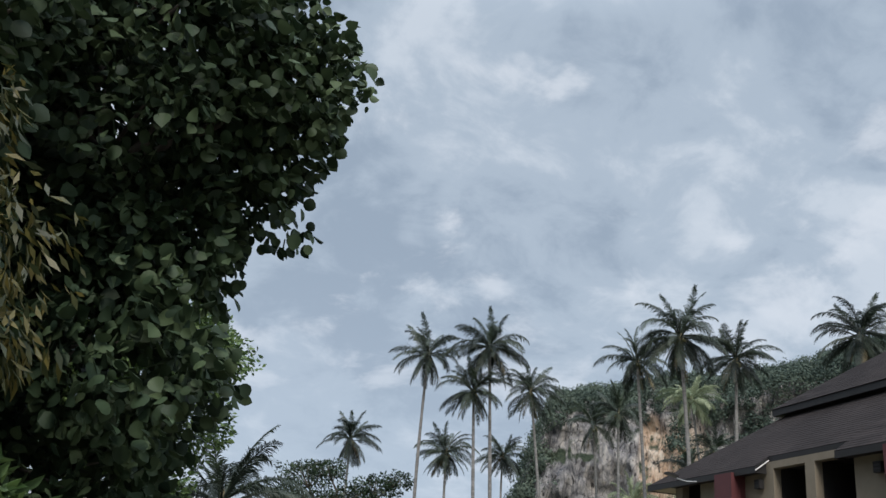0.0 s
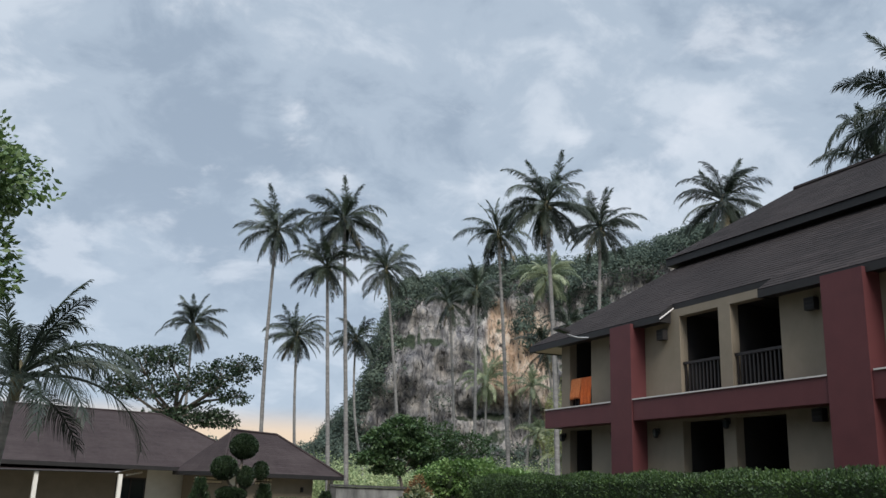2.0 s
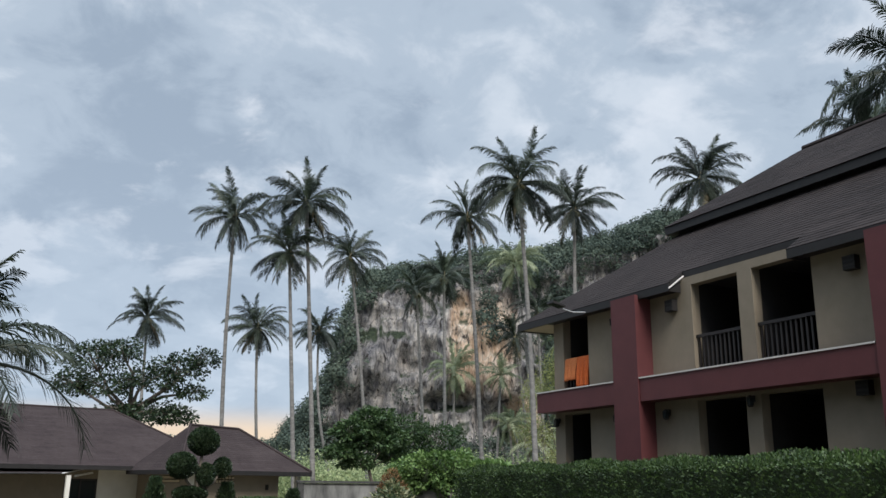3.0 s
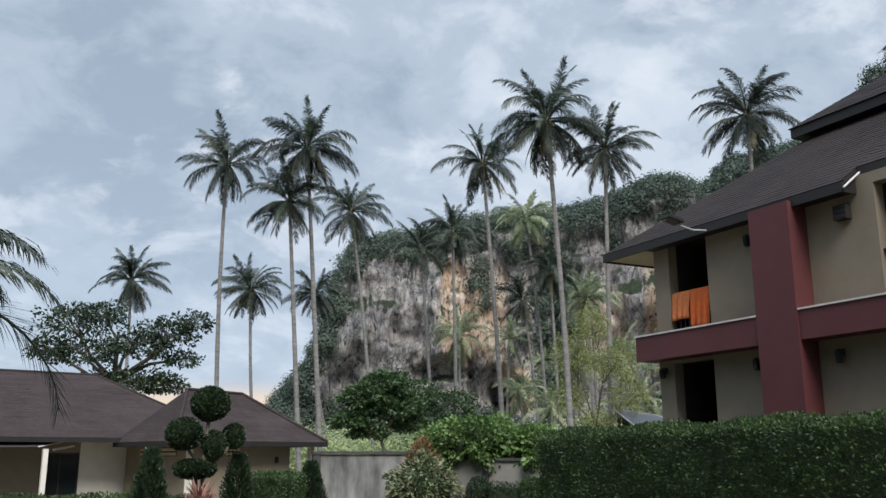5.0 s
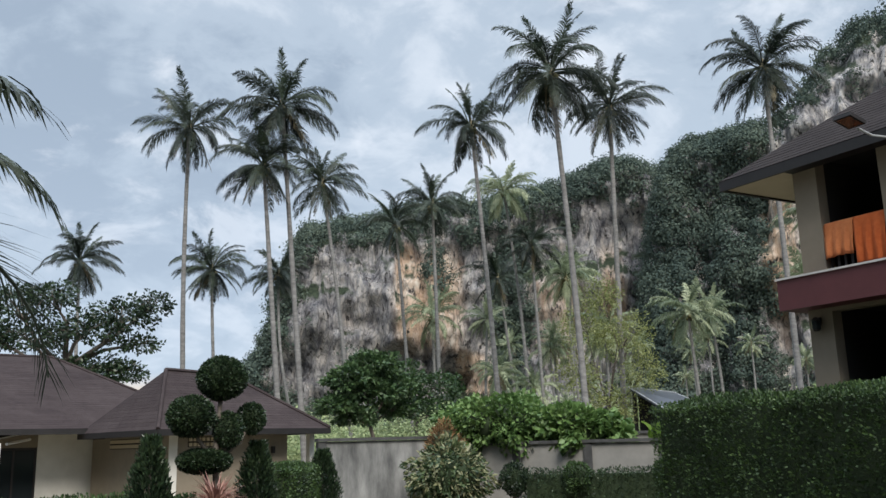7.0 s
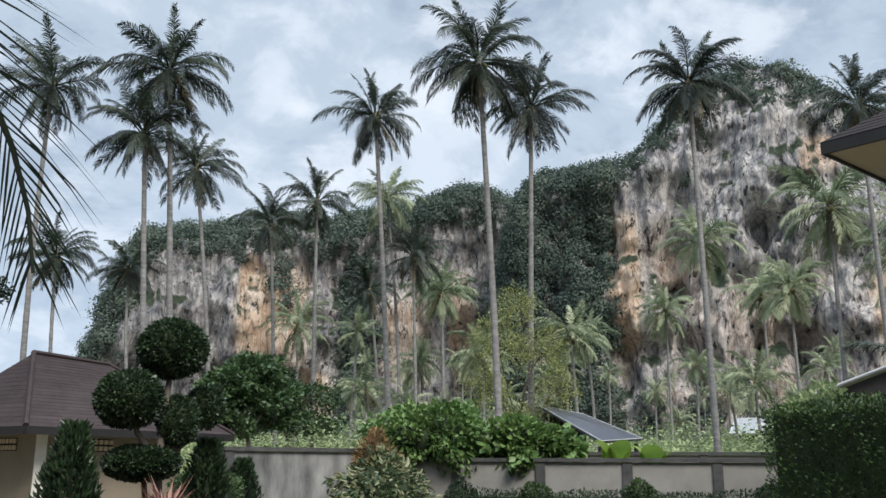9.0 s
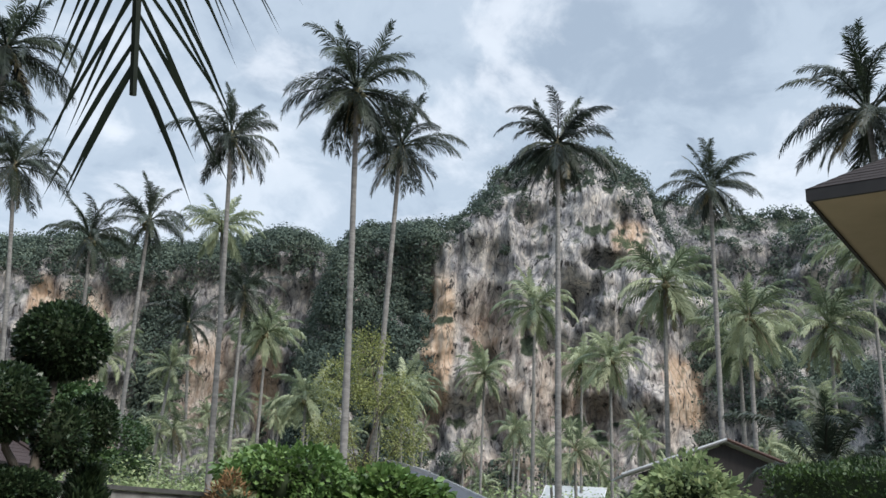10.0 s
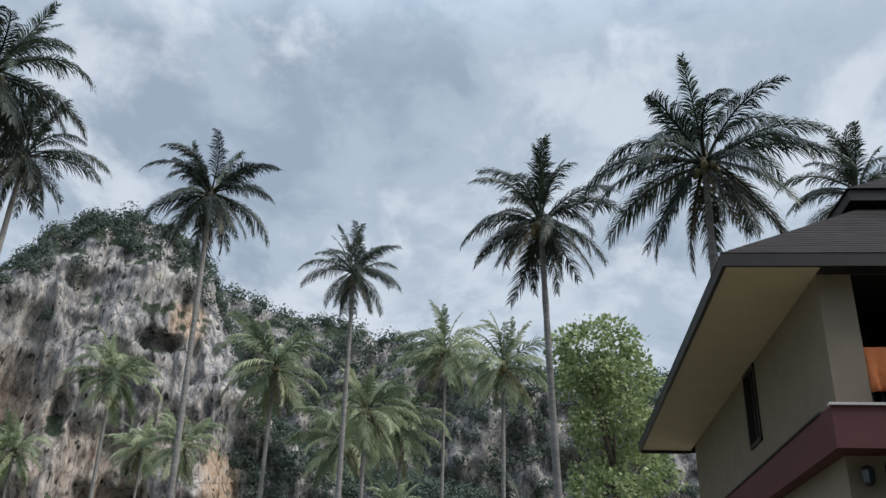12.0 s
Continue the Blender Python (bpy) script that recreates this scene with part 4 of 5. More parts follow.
palm("coconut palm with dense green crown", (54.5, 42.2, 17.0), MIDP, 22, (0.2, 0), (0, 0), 1.1)
palm("coconut palm with rounded green crown", (48.1, 30.4, 15.7), MIDP, 23, (-0.3, 0), (0, 0), 1.15, hangs=1.2)
palm("coconut palm with narrow crown", (64.6, 41.0, 15.0), MIDP, 24, (0.3, 0), (0, 0), 1.1)
palm("coconut palm with narrow crown", (70.0, 46.0, 15.9), MIDP, 25, (0, 0), (0, 0), 1.1)
palm("coconut palm with rounded crown", (46.8, 60.3, 14.9), MIDP, 26, (0.4, 0), (0, 0), 1.0)
palm("coconut palm far among the grove", (78.5, 61.0, 17.4), MIDP, 27, (0, 0), (0, 0), 1.2)
palm("coconut palm far among the grove", (70.0, 26.0, 17.7), MIDP, 28, (0, 0), (0, 0), 1.5)
palm("coconut palm with feathery crown", (43.5, 24.6, 12.2), MIDP, 29, (0, 0), (0, 0), 0.9)
palm("coconut palm with feathery crown", (48.0, 26.4, 11.8), MIDP, 30, (0.3, 0), (0, 0), 1.0)
palm("coconut palm over the grove", (69.0, 22.7, 23.5), MIDP, 31, (0, 0), (0, 0), 1.5)
palm("coconut palm over the grove", (46.2, 18.2, 15.2), MIDP, 32, (0, 0), (0, 0), 0.9)
palm("small coconut palm with pale trunk", (45.9, 46.9, 10.1), MIDP, 33, (0.8, 0), (0, 0), 0.9)
palm("small coconut palm in the grove", (44.7, 53.8, 9.6), MIDP, 34, (0.2, 0), (0, 0), 0.9)
palm("low coconut palm whose fronds overhang the drive", (-0.3, 13.6, 4.0), "garden palms", 35, (-0.4, 0.2), (0, 0), 0.9, nuts=False, extra=(("arch", 28, 1.0), ("mid", 52, 0.95), ("low", -60, 1.0), ("low", -95, 0.95), ("mid", -40, 0.95)), shape=["up"] * 4 + ["high"] * 6 + ["mid"] * 6 + ["low"] * 3)


palm("coconut palm whose crown shows over the hotel roof", (32.5, 5.2, 17.6), NEARP, 37, (0.3, 0), (0, 0), 0.9)
palm("young coconut palm with upright green fronds behind the hedge", (24.0, 17.7, 3.4), "garden palms", 36, (0, 0), (0, 0), 0.8, nuts=False, shape=["up"] * 7 + ["high"] * 5 + ["mid"] * 3)


def grove():
    rng = random.Random(77)
    for i in range(72):
        a = radians(rng.uniform(36, 86))
        d = rng.uniform(60, 132)
        h = rng.uniform(5, 12.5) * (0.7 + d / 260)
        palm("slender coconut palm in the grove", (CX + d * math.sin(a), CY + d * math.cos(a), h), MIDP, 100 + i, (rng.uniform(-0.8, 0.8), 0), (rng.uniform(-0.3, 0.3), 0), rng.uniform(0.62, 0.88), 0.8, False, hangs=0.8)


grove()


# ---- trees, hedges and shrubs ----
def tree(name, label, foot, trunk_top, blobs, leaves, size, material, seed, category="tree", r0=0.18, shape="oval", droop=0.3, width=0.5, inner=0.5, gap=0.3, group="", forks=3):
    """A tapered trunk, limbs to every clump of the crown, and a crown of single leaves."""
    rng = np.random.default_rng(seed)
    t = thing(name, label, category, group, at=(foot[0], foot[1], foot[2]))
    f, tt = Vector(foot), Vector(trunk_top)
    mid = f.lerp(tt, 0.5) + Vector((rng.normal(0, 0.08), rng.normal(0, 0.08), 0)) * (tt - f).length * 0.4
    part("trunk", Geo().tube([Vector((0, 0, -0.1)), Vector((0, 0, 0.15)), mid - f, tt - f], [r0 * 1.5, r0 * 1.15, r0 * 0.9, r0 * 0.7], 9), M["bark"], t, smooth=True)
    for b in blobs:
        c = Vector(b[:3])
        g = Geo()
        bend = tt.lerp(c, 0.5) + Vector(rng.normal(0, 0.12, 3)) * (c - tt).length * 0.6
        g.tube([tt - f - Vector((0, 0, 0.1)), bend - f, c - f], [r0 * 0.55, r0 * 0.38, r0 * 0.2], 6)
        for k in range(forks):
            d = Vector(rng.normal(0, 1, 3)).normalized()
            e = c + Vector((d.x * b[3], d.y * b[4], abs(d.z) * b[5])) * 0.8
            s = bend.lerp(c, rng.uniform(0.4, 1.0))
            g.tube([s - f, s.lerp(e, 0.5) - f + Vector((0, 0, 0.06)), e - f], [r0 * 0.2, r0 * 0.12, r0 * 0.05], 5)
        part("limb", g, M["bark"], t, smooth=True)
    P, O = blob_points(blobs, leaves, rng, inner=inner, gap=gap)
    v, fc = leaf_cloud(P - np.array(foot), O, size, rng, shape, droop, 1.0, width)
    part("crown", leaf_mesh("crown", v, fc, M[material]), None, t)
    return t


def shrub(name, label, c, r, leaves, size, material, seed, category="shrub", shape="oval", width=0.5, wob=0.15, core=0.8, droop=0.1, group="", inner=0.85, gap=0.1):
    """A dense rounded bush: solid dark core and leaves all over it, standing on the ground."""
    rng = np.random.default_rng(seed)
    z0 = ground_z(c[1])
    t = thing(name, label, category, group, at=(c[0], c[1], z0))
    cz = c[2] - z0
    part("stem", Geo().tube([(0, 0, -0.05), (0, 0, max(0.1, cz))], [0.05, 0.04], 6), M["bark"], t)
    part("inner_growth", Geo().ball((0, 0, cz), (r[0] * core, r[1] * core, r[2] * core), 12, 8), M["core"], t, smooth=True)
    P, O = blob_points([(0, 0, cz, *r)], leaves, rng, inner=inner, gap=gap, wob=wob, lowcut=-1)
    v, f = leaf_cloud(P, O, size, rng, shape, droop, 0.9, width)
    part("foliage", leaf_mesh("foliage", v, f, M[material]), None, t)
    return t


def hedge(label, a, b, thick, top, leaves, size, material, seed, inset=0.1, group="clipped hedges"):
    """A clipped hedge between a and b in plan; leaves stand out from its faces unevenly."""
    rng = np.random.default_rng(seed)
    a, b = np.array(a, float), np.array(b, float)
    L = np.linalg.norm(b - a)
    u = (b - a) / L
    w = np.array([-u[1], u[0]])
    z0 = min(ground_z(a[1]), ground_z(b[1]))
    t = thing("hedge", label, "hedge", group, at=(a[0], a[1], z0))
    H = top - z0
    m = Matrix.Rotation(math.atan2(u[1], u[0]), 4, "Z")
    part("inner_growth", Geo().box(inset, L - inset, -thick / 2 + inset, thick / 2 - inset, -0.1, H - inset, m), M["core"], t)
    areas = np.array([L * thick, L * H, L * H, thick * H, thick * H])
    pick = rng.choice(5, leaves, p=areas / areas.sum())
    s, q, zz = rng.uniform(0, 1, leaves), rng.uniform(0, 1, leaves), rng.uniform(0, 1, leaves)
    x, y, z = s * L, (q - 0.5) * thick, zz * H
    n = np.zeros((leaves, 3))
    for k, (ax, val, nv) in enumerate(((2, H, 1), (1, -thick / 2, -1), (1, thick / 2, 1), (0, 0, -1), (0, L, 1))):
        sel = pick == k
        (x, y, z)[ax][sel] = val
        n[sel, ax] = nv
    lump = 0.035 * (np.sin(x * 5.1 + seed) * np.sin(z * 6.3) + np.sin(x * 2.3 + y * 5))
    P = np.stack([x, y, z], 1) + n * (lump + rng.uniform(-0.11, 0.035, leaves))[:, None]
    # rounded shoulders
    over = np.clip((np.abs(y) - (thick / 2 - 0.18)) / 0.18, 0, 1) * np.clip((z - (H - 0.18)) / 0.18, 0, 1)
    P[:, 2] -= over * 0.09
    R = np.array(m.to_3x3())
    v, f = leaf_cloud(P @ R.T, (n + np.array([0, 0, 0.35])) @ R.T, size, rng, droop=-0.1, width=0.6)
    part("foliage", leaf_mesh("foliage", v, f, M[material]), None, t)
    return t


hedge("tall clipped green hedge in front of the hotel", (11.98, 15.75), (9.75, 0.0), 1.25, 2.42, 120000, 0.047, "leaf_hedge", 3)

# big dark tree over the start of the drive
tree("broadleaf_tree", "large dark tree with big rounded leaves beside the drive", (-4.6, -1.3, ground_z(-1.3)), (-4.2, -1.3, 4.2),
     [(-3.7, -1.7, 5.4, 1.5, 1.3, 1.0), (-2.78, -1.5, 8.3, 2.4, 2.3, 1.9), (-2.2, -1.6, 6.8, 2.0, 1.9, 1.1), (-1.9, -1.8, 5.55, 1.05, 1.0, 0.95), (-0.75, -1.9, 7.7, 0.75, 0.8, 0.95), (-2.63, -1.7, 4.0, 1.85, 1.7, 1.35), (-4.93, -1.5, 6.2, 2.2, 2.2, 2.4), (-4.63, -2.2, 3.0, 1.9, 1.7, 1.5), (-3.93, -4.2, 6.3, 1.2, 1.0, 1.3), (-3.63, -4.4, 3.6, 1.0, 0.9, 1.1), (-2.43, -1.7, 2.4, 1.5, 1.3, 1.0), (-3.63, -1.2, 10.2, 2.4, 2.2, 1.6)],
     52000, 0.145, "leaf_deep", 21, r0=0.22, shape="round", droop=0.75, width=0.85, inner=0.5, gap=0.45, forks=6)
tree("broadleaf_tree", "green tree with small leaves behind the big dark one", (-3.6, 8.9, ground_z(8.9)), (-3.3, 8.8, 3.6),
     [(-2.5, 8.6, 7.0, 2.0, 1.9, 1.35), (-2.3, 8.4, 5.3, 1.75, 1.7, 1.2), (-4.6, 9.0, 6.6, 2.2, 2, 1.9), (-2.9, 8.3, 3.4, 1.8, 1.5, 1.4), (-1.2, 8.4, 6.6, 0.8, 0.8, 0.6)],
     34000, 0.125, "leaf_mid", 22, r0=0.15, droop=0.2, width=0.55, forks=7, gap=0.4)


def strap_plant(name, label, at, base_r, n, length, width, material, seed, up=0.9, droop=0.8, stems=1, category="shrub", height=0.0):
    """A rosette (or several on stems) of long pointed blades."""
    rng = random.Random(seed)
    t = thing(name, label, category, at=at)
    for s in range(stems):
        ox, oy = rng.uniform(-base_r, base_r), rng.uniform(-base_r, base_r)
        oz = height * rng.uniform(0.45, 1.0)
        if height:
            part("stem", Geo().tube([(ox * 0.4, oy * 0.4, -0.05), (ox * 0.8, oy * 0.8, oz * 0.5), (ox, oy, oz)], [0.05, 0.04, 0.03], 6), M["bark"], t)
        g = Geo()
        for i in range(n):
            a, e = rng.uniform(0, 6.28), rng.uniform(0.05, 1.35) * up
            L, w = length * rng.uniform(0.7, 1.15), width * rng.uniform(0.8, 1.2)
            d = Vector((math.cos(a) * math.cos(e), math.sin(a) * math.cos(e), math.sin(e)))
            side = Vector((-math.sin(a), math.cos(a), 0)) * w
            p0 = Vector((ox, oy, oz)) + Vector((d.x, d.y, 0)) * 0.04
            p1 = p0 + d * L * 0.5
            p2 = p1 + (d + Vector((0, 0, -droop * rng.uniform(0.3, 1)))).normalized() * L * 0.5
            g.add([p0 - side * 0.4, p0 + side * 0.4, p1 + side, p1 - side, p2], [(0, 1, 2, 3), (3, 2, 4)])
        part("rosette", g, M[material], t)
    return t


tree("mottled_tree", "small tree with hanging narrow yellow-green leaves", (-3.5, -5.0, ground_z(-5)), (-3.3, -5.0, 3.0),
     [(-2.7, -5.2, 4.2, 0.6, 0.6, 0.55), (-3.3, -4.9, 5.2, 0.7, 0.7, 0.5), (-2.5, -5.1, 3.5, 0.45, 0.45, 0.45)], 1500, 0.14, "leaf_yellow", 31, r0=0.05, droop=1.3, width=0.26, gap=0.3, inner=0.3)
shrub("fern_bush", "fresh green fern-like bush at the foot of the trees", (-2.6, -5.0, 1.6), (0.9, 0.8, 1.1), 2600, 0.2, "leaf_mid", 34, shape="broad", width=0.35, droop=0.6)

# added row of unseen trees across the drive, blocking sky light from the hotel front
side = tree("broadleaf_tree", "unseen tall dark tree added along the drive to shade the hotel", (-11.0, 2.0, 0.2), (-11.0, 2.0, 4.5),
            [(-11, 2, 8.6, 3.4, 3.4, 2.6), (-9.6, 1, 6.0, 2.6, 2.6, 1.8), (-12, 3.6, 6.2, 2.8, 2.8, 2.0), (-10.5, 3.2, 11.0, 2.4, 2.4, 1.8), (-10.5, 1.6, 3.4, 2.4, 2.6, 1.5)],
            9000, 0.4, "leaf_dark", 23, r0=0.26, shape="broad", width=0.7, group="tree row along the drive")
for x, y, a, k in ((-9.6, 7.0, 70, 1.3), (-10.6, -4.0, 200, 1.25), (-9.8, 12.5, 130, 1.35), (-10.8, 18.5, 20, 1.3), (-10.2, 24.0, 250, 1.25), (-10.5, -10.0, 300, 1.3), (-10.0, -16.0, 160, 1.35)):
    copy_thing(side, pose(x, y, 0.1, 0, 0, a) @ Matrix.Diagonal((k, k, k, 1)))

# trees beyond the bungalow
tree("spreading_tree", "dark spreading tree with layered open crown", (9.2, 58.5, 0), (9.3, 58.8, 6.6),
     [(6.6, 59.3, 10.0, 2.0, 1.8, 1.1), (8.4, 59.6, 10.7, 1.6, 1.5, 0.8), (7.4, 59.0, 8.1, 2.3, 1.8, 0.9), (10.4, 58.8, 8.7, 2.3, 1.8, 1.0), (12.3, 58.8, 9.7, 1.9, 1.6, 1.0), (14.0, 58.6, 10.4, 1.2, 1.1, 0.7), (10.6, 58.9, 6.5, 2.4, 1.8, 0.9), (5.4, 59.0, 8.3, 1.3, 1.2, 0.8), (8.8, 58.9, 6.3, 1.8, 1.6, 0.8), (12.2, 58.8, 6.3, 1.7, 1.5, 0.7), (13.2, 58.7, 8.0, 1.2, 1.1, 0.6)],
     13000, 0.22, "leaf_dark", 41, r0=0.3, width=0.6, inner=0.35, gap=0.5, forks=9)
tree("young_tree", "compact bright green tree behind the garden wall", (20.9, 43.0, 0), (20.2, 43.0, 2.9),
     [(19.0, 42.6, 4.9, 1.1, 1.0, 0.6), (20.3, 43.1, 5.6, 1.2, 1.1, 0.6), (21.6, 43.5, 4.7, 1.1, 1.0, 0.55), (18.3, 42.5, 3.7, 0.9, 0.9, 0.45), (20.2, 43.0, 4.3, 1.5, 1.3, 0.6), (22.1, 43.9, 3.6, 0.9, 0.9, 0.45), (19.4, 42.7, 3.2, 0.9, 0.8, 0.4)],
     13000, 0.2, "leaf_garden", 42, r0=0.12, width=0.6, gap=0.3, forks=5)
tree("sparse_tree", "thin dark tree with reddish bare twigs", (27.0, 50.5, 0), (27.0, 50.5, 3.2),
     [(25.6, 50, 5.6, 1.9, 1.6, 0.9), (28.3, 50.8, 5.2, 1.9, 1.6, 0.9), (26.8, 50.6, 4.0, 2.4, 1.8, 0.8), (29.4, 51, 3.8, 1.3, 1.2, 0.7)],
     6500, 0.2, "leaf_garden", 43, r0=0.13, width=0.6, inner=0.35, gap=0.5, forks=12)
tree("feathery_tree", "airy yellow-green tree with several thin stems", (27.6, 34.9, 0), (27.4, 34.6, 3.3),
     [(26.6, 34.9, 6.6, 1.2, 1.1, 1.2), (28.1, 34.0, 6.2, 1.2, 1.1, 1.2), (27.3, 34.5, 8.0, 1.0, 0.9, 0.9), (28.6, 33.6, 4.6, 1.0, 0.9, 1.1), (26.3, 35.2, 4.6, 1.0, 0.9, 1.1), (27.5, 34.5, 3.2, 1.4, 1.2, 1.0)],
     13000, 0.1, "leaf_light", 44, r0=0.07, width=0.5, inner=0.2, gap=0.5, forks=9)
tree("broadleaf_tree", "dense green tree standing behind the hotel", (40.1, 13.6, 0), (40.1, 13.7, 9.0),
     [(40.0, 14.2, 14.0, 1.9, 1.9, 1.2), (41.2, 13.2, 13.0, 1.7, 1.7, 1.2), (39.4, 14.6, 12.4, 1.6, 1.5, 1.0), (40.2, 13.6, 10.8, 2.0, 1.9, 1.2), (41.0, 12.9, 8.8, 1.8, 1.7, 1.2), (39.4, 14.2, 7.5, 1.6, 1.5, 1.3)],
     11000, 0.22, "leaf_under", 45, r0=0.2, width=0.65, forks=5)


# ---- topiary garden ----
def topiary():
    z0 = ground_z(20.8)
    t = thing("topiary_tree", "clipped topiary tree with round leafy balls on stems", "topiary", at=(6.1, 21.05, z0))
    rng = np.random.default_rng(61)
    balls = [(6.18, 21.08, 3.13, 0.42, 0.36), (5.62, 20.98, 2.46, 0.39, 0.33), (6.81, 21.3, 2.43, 0.24, 0.26), (6.28, 21.0, 2.22, 0.24, 0.3), (5.93, 21.15, 1.7, 0.45, 0.19)]
    o = Vector((6.1, 21.05, z0))
    part("stem", Geo().tube([(0, 0, -0.05), (0.03, 0.02, 0.9), (-0.03, -0.05, 1.8), (0.08, 0.03, 3.0 - z0)], [0.075, 0.06, 0.05, 0.035], 8), M["bark"], t, smooth=True)
    for x, y, z, r, rz in balls[1:]:
        c = Vector((x, y, z)) - o
        part("branch", Geo().tube([(0, 0.03, c.z - 0.75), (c.x * 0.7, c.y * 0.7, c.z - 0.4), c], [0.045, 0.035, 0.03], 6), M["bark"], t, smooth=True)
    for x, y, z, r, rz in balls:
        c = Vector((x, y, z)) - o
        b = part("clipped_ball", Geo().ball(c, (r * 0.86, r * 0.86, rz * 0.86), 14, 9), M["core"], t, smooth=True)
        P, O = blob_points([(c.x, c.y, c.z, r, r, rz)], int(9000 * r * r / 0.25), rng, inner=0.88, gap=0.05, wob=0.035, lowcut=-1)
        v, f = leaf_cloud(P, O, 0.055, rng, droop=0.0, width=0.55, spread=0.8)
        part("foliage", leaf_mesh("foliage", v, f, M["leaf_dark"]), None, b)


topiary()


def conifer(label, at, top, r, seed):
    rng = np.random.default_rng(seed)
    z0 = ground_z(at[1])
    t = thing("conifer", label, "shrub", "small conifers", at=(at[0], at[1], z0))
    H = top - z0
    part("stem", Geo().tube([(0, 0, -0.05), (0, 0, H * 0.85)], [0.05, 0.015], 6), M["bark"], t)
    n = 7000
    h = rng.uniform(0, 1, n) ** 1.25
    a = rng.uniform(0, 6.283, n)
    rad = r * np.sin(np.pi * (0.12 + 0.88 * (1 - h)) * 0.62) ** 0.9 * rng.uniform(0.5, 1.08, n) * (1 + 0.14 * np.sin(a * 5 + h * 9))
    P = np.stack([rad * np.cos(a), rad * np.sin(a), 0.1 + h * (H - 0.1)], 1)
    O = np.stack([np.cos(a) * 0.5, np.sin(a) * 0.5, np.full(n, 0.9)], 1)
    v, f = leaf_cloud(P, O, 0.1, rng, droop=0, width=0.3, spread=0.5)
    part("foliage", leaf_mesh("foliage", v, f, M["leaf_dark"]), None, t)


conifer("dark narrow conifer bush by the bungalow", (4.92, 20.76), 2.09, 0.36, 71)
conifer("dark loose conifer bush beside the topiary", (7.03, 21.54), 1.98, 0.38, 72)
conifer("rounded conifer bush by the garden wall", (10.75, 27.0), 1.78, 0.42, 73)
strap_plant("cordyline", "reddish spiky cordyline in the flower bed", (5.75, 20.35, ground_z(20)), 0.34, 95, 0.6, 0.017, "leaf_red", 74, up=0.85, droop=0.6, stems=6, height=1.15)
hedge("bright clipped block hedge by the wall", (8.4, 24.5), (10.1, 26.6), 0.8, 1.5, 11000, 0.06, "leaf_hedge", 75)
hedge("low clipped hedge along the flower bed", (1.6, 24.6), (6.2, 22.6), 0.8, 1.06, 11000, 0.065, "leaf_hedge", 76)
hedge("low dark hedge at the foot of the wall", (16.4, 26.0), (21.6, 19.4), 0.7, 1.1, 12000, 0.06, "leaf_dark", 77)
for i, (x, y, tp) in enumerate(((17.2, 24.7, 1.32), (18.75, 22.9, 1.36), (16.1, 26.1, 1.3), (20.6, 20.6, 1.3))):
    shrub("round_bush", "small rounded bush in front of the garden wall", (x, y, tp - 0.42), (0.36, 0.36, 0.42), 2200, 0.07, "leaf_hedge" if i < 2 else "leaf_dark", 80 + i, group="round bushes")
shrub("variegated_bush", "loose bush with pale variegated leaves by the wall", (14.75, 27.3, 0.95), (1.15, 1.0, 0.95), 3600, 0.17, "leaf_pale", 91, width=0.4, wob=0.25, droop=0.5, shape="broad", inner=0.6)
shrub("rusty_bush", "dry rusty brown bush above the wall", (15.0, 28.0, 1.7), (0.5, 0.5, 0.75), 2600, 0.15, "leaf_rust", 92, width=0.2, wob=0.3, inner=0.5)
shrub("creeper_bush", "bright green leafy creeper spilling over the wall", (17.4, 28.3, 2.4), (1.7, 1.3, 0.9), 9000, 0.14, "leaf_creeper", 93, width=0.65, wob=0.3, shape="broad", inner=0.6, droop=0.4)
shrub("creeper_bush", "broad-leaved creeper spilling over the wall", (19.0, 26.5, 2.1), (1.35, 1.1, 0.75), 4500, 0.2, "leaf_creeper", 94, width=0.75, wob=0.3, shape="broad", inner=0.6, droop=0.5)


# ---- garden wall ----
def garden_wall(label, a, b, top, thick, material, posts, cap="coping", pitch=0.0, first=0.0):
    a, b = Vector((*a, 0)), Vector((*b, 0))
    L = (b - a).length
    t = thing("garden_wall", label, "wall", at=(a.x, a.y, 0), rz=math.degrees(math.atan2(b.y - a.y, b.x - a.x)))
    cuts = [0.0] + [first + pitch * i for i in range(posts) if first + pitch * i < L - 0.3] + [L] if pitch else [L * i / posts for i in range(posts + 1)]
    for p, q in zip(cuts, cuts[1:]):
        part("wall_panel", Geo().box(p + 0.11, q - 0.11, -thick / 2, thick / 2, -0.2, top - 0.1), M[material], t)
    for p in cuts:
        part("post", Geo().box(p - 0.12, p + 0.12, -thick / 2 - 0.05, thick / 2 + 0.05, -0.2, top - 0.095), M["coping"], t)
    part("coping", Geo().box(-0.15, L + 0.15, -thick / 2 - 0.08, thick / 2 + 0.08, top - 0.09, top), M[cap], t, "dark weathered coping")


garden_wall("weathered grey concrete garden wall with dark coping", (11.9, 29.7), (15.7, 29.2), 2.13, 0.18, "concrete", 1)
garden_wall("painted garden wall with posts and dark coping", (15.95, 28.9), (24.6, 17.4), 1.9, 0.16, "wallpaint", 7, pitch=2.14, first=1.97)
garden_wall("second boundary wall behind the garden wall", (22.0, 29.5), (31.5, 19.5), 2.15, 0.16, "wallpaint", 5)


